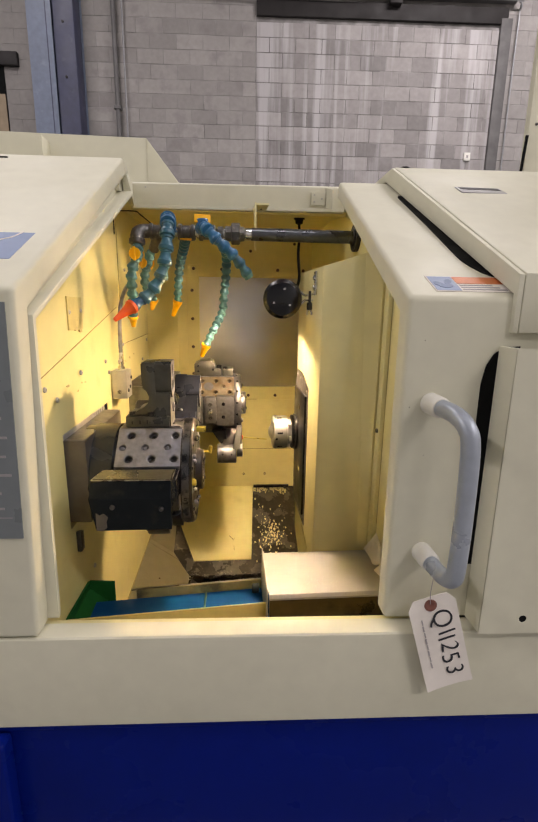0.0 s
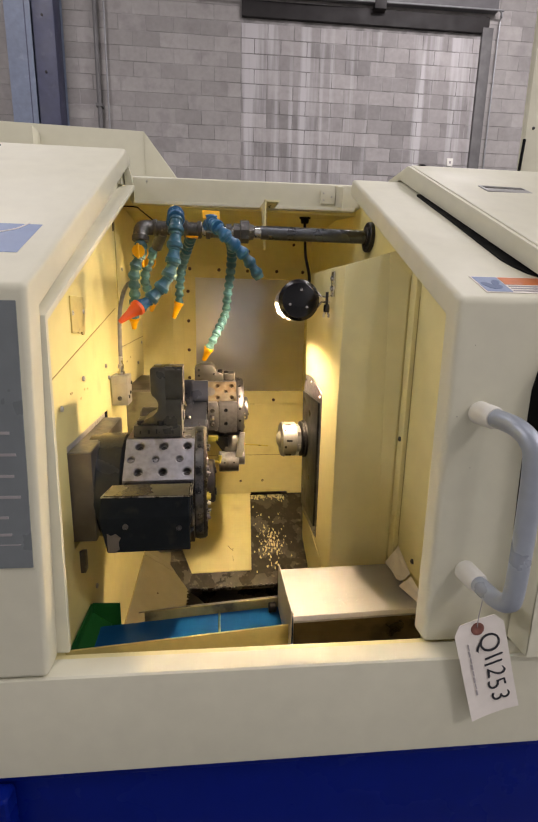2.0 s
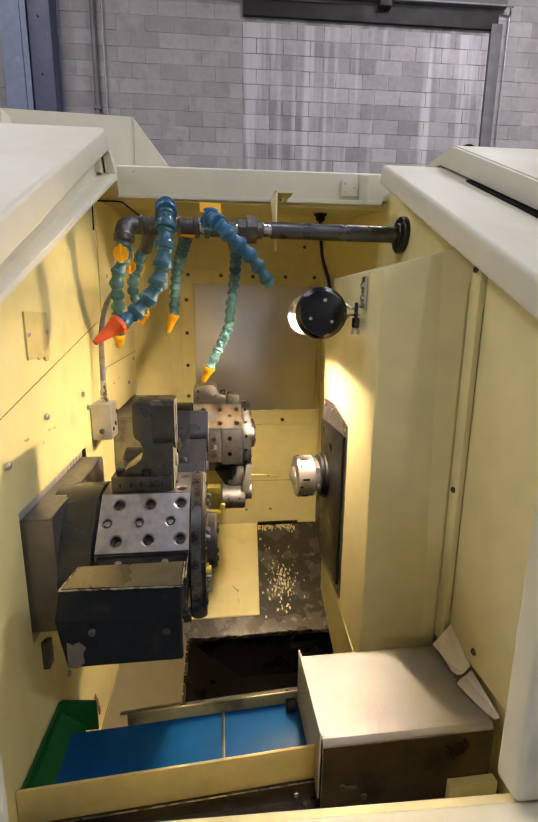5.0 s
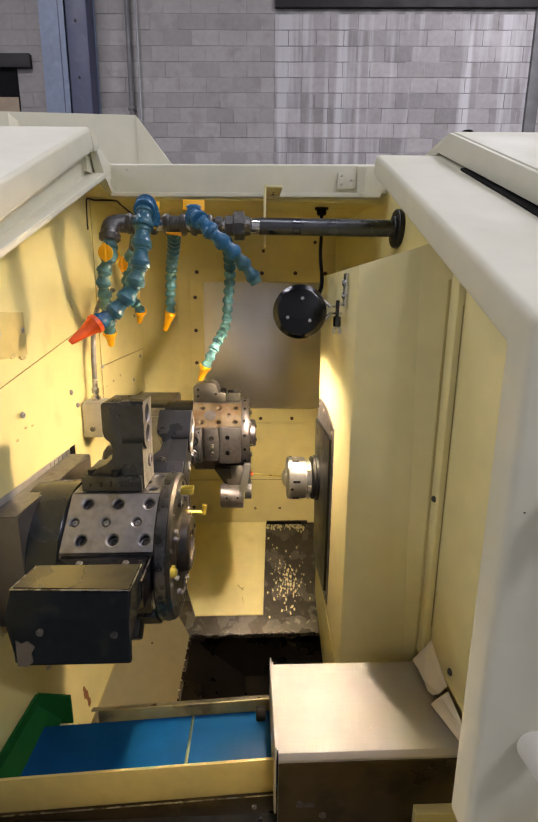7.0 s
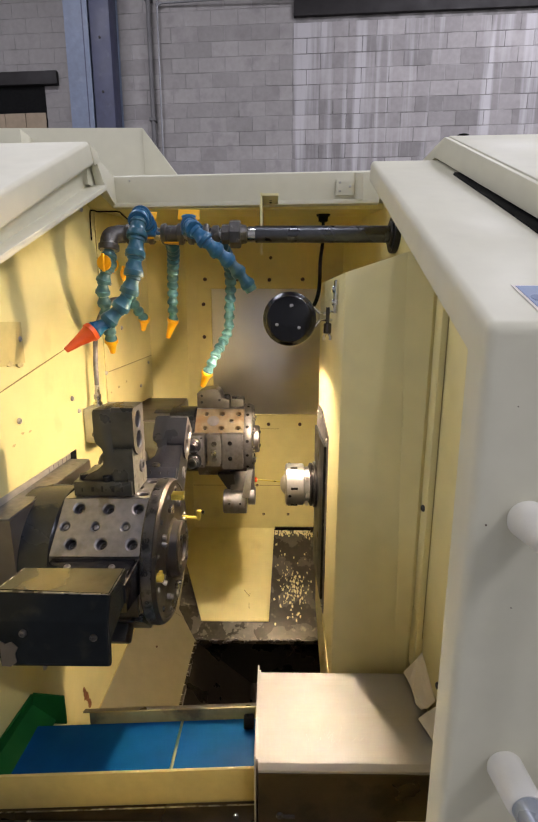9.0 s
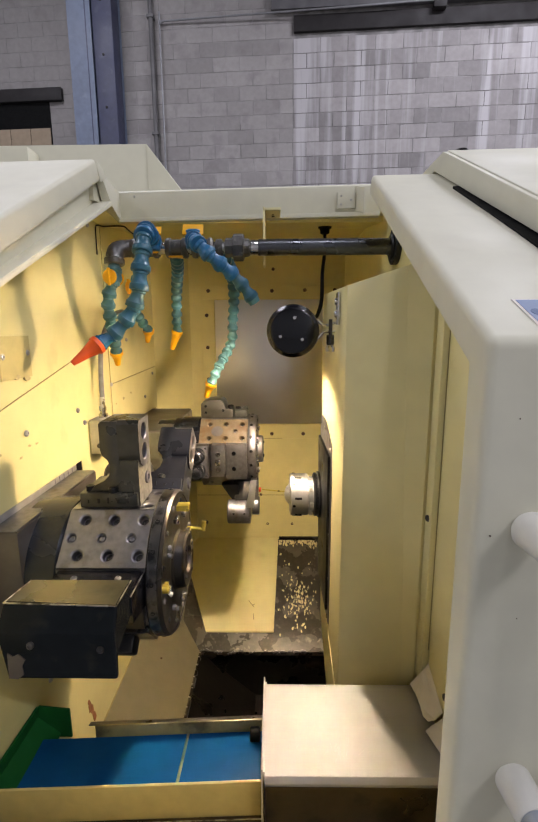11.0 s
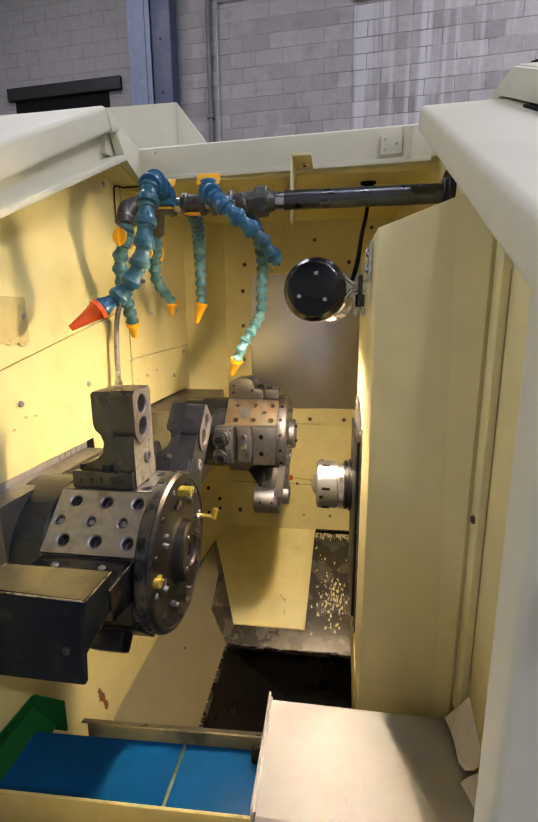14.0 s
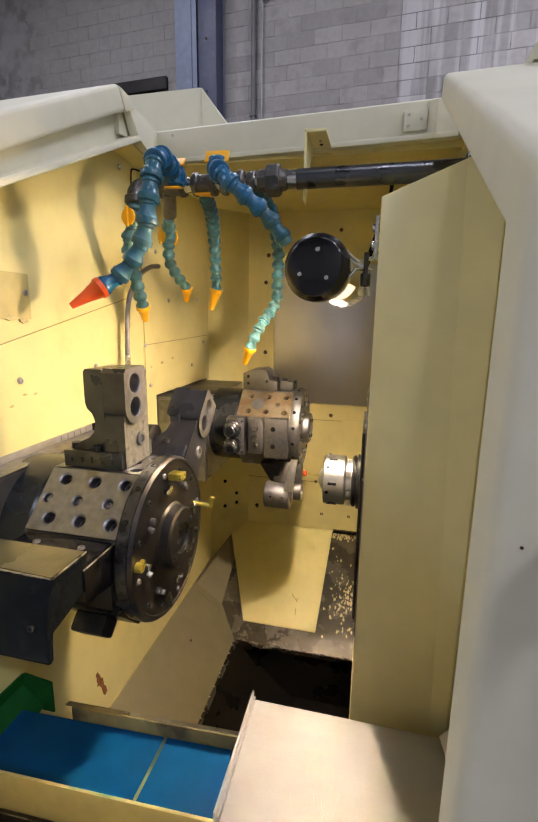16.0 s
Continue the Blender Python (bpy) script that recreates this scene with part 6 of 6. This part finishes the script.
def lever(k, at, rx, ry, rz, w, d):
    """Flat orange lever plate on a hose valve."""
    bm = box(B(), (-w, -d, -0.0022), (w, d, 0.0022), 0.0015)
    bm.transform(pose(*at, rx, ry, rz))
    part("valve_lever", bm, ORANGE, bpy.data.objects["coolant_hose.%03d" % k], "flat orange valve lever")


lever(4, (-0.088, 1.452, 1.8285), 58, 0, 4, 0.025, 0.015)
for dz, dx in ((0.026, 0.006), (-0.024, -0.004)):
    lever(1, (-0.195 + dx, 1.480, 1.807 + dz), 40 if dz > 0 else 12, 0, 8, 0.017, 0.017)
for k, (x, y, z) in ((4, (-0.088, 1.455, 1.806)), (1, (-0.195, 1.480, 1.807))):
    part("valve_body", cyl(B(), (x, y, z - 0.022), (x, y, z + 0.022), 0.019, 24, 0.003), HOSE_BLUE, bpy.data.objects["coolant_hose.%03d" % k], "blue valve body")
part("valve_tab", box(B(), (-0.165, 1.515, 1.776), (-0.128, 1.545, 1.780), 0.001), ORANGE, man, "orange valve tab")

# ---- distribution block and braided line on the left wall ----
dist = thing("lubrication_block", (-0.395, 1.565, 1.25), "grey aluminium distribution block screwed to the chamber wall", "valve block")
part("block_body", box(B(), (lz + 0.0005, 1.53, 1.248), (-0.3625, 1.605, 1.345), 0.002), ALU, dist)
for y, z in ((1.548, 1.275), (1.575, 1.285), (1.595, 1.315)):
    screw(dist, (-0.3623, y, z), (1, 0, 0), 0.0065)
screw(dist, (-0.388, 1.5298, 1.272), (0, -1, 0), 0.0075)
part("line_fitting", lathe(B(), (-0.388, 1.572, 1.345), (-0.388, 1.572, 2), [(0, 0.012), (0.012, 0.012), (0.0125, 0.008), (0.02, 0.008), (0.0205, 0.010), (0.034, 0.010), (0.036, 0.007), (0.06, 0.0065)], 14), BRIGHT, dist, "bright threaded fitting")
part("braided_line", tube(B(), [(-0.388, 1.574, 1.38), (-0.388, 1.578, 1.475), (-0.386, 1.594, 1.555), (-0.380, 1.636, 1.612), (-0.374, 1.69, 1.642), (-0.370, 1.735, 1.650)], 0.0066, 12), STEEL, dist, "braided steel hose")
part("corner_wire", tube(B(), [(-0.398, 1.70, 1.893), (-0.406, 1.68, 1.892), (-0.409, 1.672, 1.88), (-0.410, 1.672, 1.81)], 0.0022, 6), RUBBERGAP, dist, "thin black wire")
part("ceiling_wire", tube(B(), [(-0.398, 1.70, 1.893), (-0.34, 1.70, 1.893), (-0.32, 1.69, 1.880), (-0.27, 1.66, 1.84)], 0.0022, 6), RUBBERGAP, dist)

# ---- things on the hall wall ----
def on_wall(name, label, category):
    t = new(name)
    t.matrix_basis = WALL
    return tagged(t, label, category, kind="")


def wbox(name, lo, hi, material, parent, bevel=0.0, label=""):
    o = part(name, box(B(), lo, hi, bevel), material, None, label)
    o.parent = parent
    return o


def wtube(name, pts, r, material, parent, label=""):
    o = part(name, tube(B(), pts, r, 10, 6), material, None, label)
    o.parent = parent
    return o


col = on_wall("steel_column", "blue-grey painted steel I-section column by the wall", "column")
wbox("flange", (-3.30, -0.36, 0), (-2.95, -0.345, 8.2), COLBLUE, col)
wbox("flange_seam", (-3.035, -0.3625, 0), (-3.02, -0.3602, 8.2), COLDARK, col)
wbox("web", (-3.15, -0.345, 0), (-3.13, -0.06, 8.2), COLBLUE, col)
wbox("flange", (-3.30, -0.06, 0), (-2.62, -0.045, 8.2), COLBLUE, col)
# Recess shade of the I-section is put into this darker blue.
wbox("stiffener", (-2.94, -0.335, 0), (-2.64, -0.06, 8.2), COLDARK, col, 0.02, "side channel, its recess shade put into the violet-blue")
for z in (4.9, 5.6, 6.3):
    o = part("bolt", cyl(B(), (-2.80, -0.344, z), (-2.80, -0.334, z), 0.018, 8), IRON)
    o.parent = col
lint = on_wall("steel_lintel", "dark steel lintel and jamb framing the blocked-up opening", "lintel")
wbox("beam", (0.0, -0.05, 5.93), (3.86, 0.0, 6.14), IRON, lint, 0.004)
wbox("beam_lip", (-0.33, -0.10, 6.20), (3.95, -0.02, 6.75), DARKWALL, lint, 0.004)
wbox("jamb", (3.76, -0.06, 0.02), (3.93, 0.0, 6.0), JAMB, lint, 0.006)
wbox("bracket", (2.0, -0.14, 6.10), (2.18, -0.05, 6.75), IRON, lint, 0.004)
con = on_wall("conduit_run", "thin metal electrical conduit bent round the opening", "conduit")
wtube("conduit", [(-2.02, -0.05, 3.0), (-2.02, -0.05, 6.04), (-2.01, -0.05, 6.12), (-1.95, -0.05, 6.16), (-1.8, -0.05, 6.165), (0.9, -0.12, 6.17), (1.9, -0.12, 6.19), (3.85, -0.12, 6.20), (3.98, -0.11, 6.19), (4.02, -0.10, 6.12), (4.02, -0.05, 5.9), (4.02, -0.05, 3.0)], 0.013, CONDUIT, con)
pip = on_wall("drain_pipe", "dark vertical pipe on the block wall", "pipe")
wtube("pipe", [(-2.15, -0.06, 0.1), (-2.15, -0.06, 4.0), (-2.15, -0.06, 8.1)], 0.034, PIPEGREY, pip)
for z in (4.6, 6.2):
    wbox("clip", (-2.20, -0.10, z), (-2.10, -0.0, z + 0.04), PIPEGREY, pip)
hat = on_wall("boarded_opening", "dark lintel over an opening closed with tan boards", "opening")
wbox("lintel", (-5.7, -0.07, 5.16), (-3.63, 0.0, 5.34), IRON, hat, 0.004)
# Flat black sheet imitates the shaded depth of the opening.
wbox("recess", (-5.6, -0.012, 3.6), (-3.865, -0.008, 5.16), RUBBERGAP, hat)
for k in range(4):
    wbox("board", (-4.205 - 0.338 * k, -0.03, 3.6), (-3.878 - 0.338 * k, -0.0125, 4.78), TANWOOD, hat, 0.003)
outl = on_wall("outlet_box", "small white outlet box on the wall", "outlet")
wbox("plate", (3.40, -0.03, 4.02), (3.50, 0.0, 4.14), WHITEP, outl, 0.004)
wbox("socket", (3.435, -0.033, 4.06), (3.465, -0.0305, 4.10), FADEINK, outl)

# ---- block wall pieces ----
BW, BH, J = 0.406, 0.2032, 0.010
block_mesh = {}


def block(parent, x0, x1, k, material, proud=0.0):
    key = (round(x1 - x0, 3), material.name)
    if key not in block_mesh:
        bm = box(B(), (0, -0.0, 0), (x1 - x0 - J, 0.03, BH - J), 0.003, 1)
        me = bpy.data.meshes.new("block")
        bm.to_mesh(me)
        bm.free()
        me.materials.append(material)
        block_mesh[key] = me
    o = new("block", block_mesh[key])
    o.parent = parent
    o.matrix_basis = Matrix.Translation((x0, -proud, k * BH - 0.017))


OPEN0, OPEN1, LINT = 0.0, 3.83, 5.93
joints = part("infill_mortar", box(B(), (OPEN0 + 0.002, 0.0008, 3.3), (OPEN1, 0.02, LINT)), DARKMORTAR, None, "dark recessed mortar joints", 0)
joints.parent = wall
far = bmesh.new()
for k in range(17, 33):
    z = k * BH
    for lo, hi, m, pr in ((-6.3, OPEN0, BLOCK, 0.002), (OPEN0, OPEN1, INFILL, 0.0025), (OPEN1, 5.6, BLOCK, 0.002)):
        if m is INFILL and z + BH > LINT + 0.1:
            continue
        x = lo + (BW / 2 if k % 2 else 0.0)
        if lo > -6 and k % 2:
            block(wall, lo, x, k, m, pr)
        while x < hi - 0.02:
            e = min(x + BW, hi)
            if e < -3.2 or x > 4.9 or z > 6.45:
                box(far, (x, -pr, z - 0.017), (e - J, 0.02, z + BH - J - 0.017))
            else:
                block(wall, x, e, k, m, pr + random.uniform(-0.002, 0.002))
            x = e
fb = part("block_field", far, BLOCK, None, "", 0)
fb.parent = wall
fb["kind"] = "stuff"
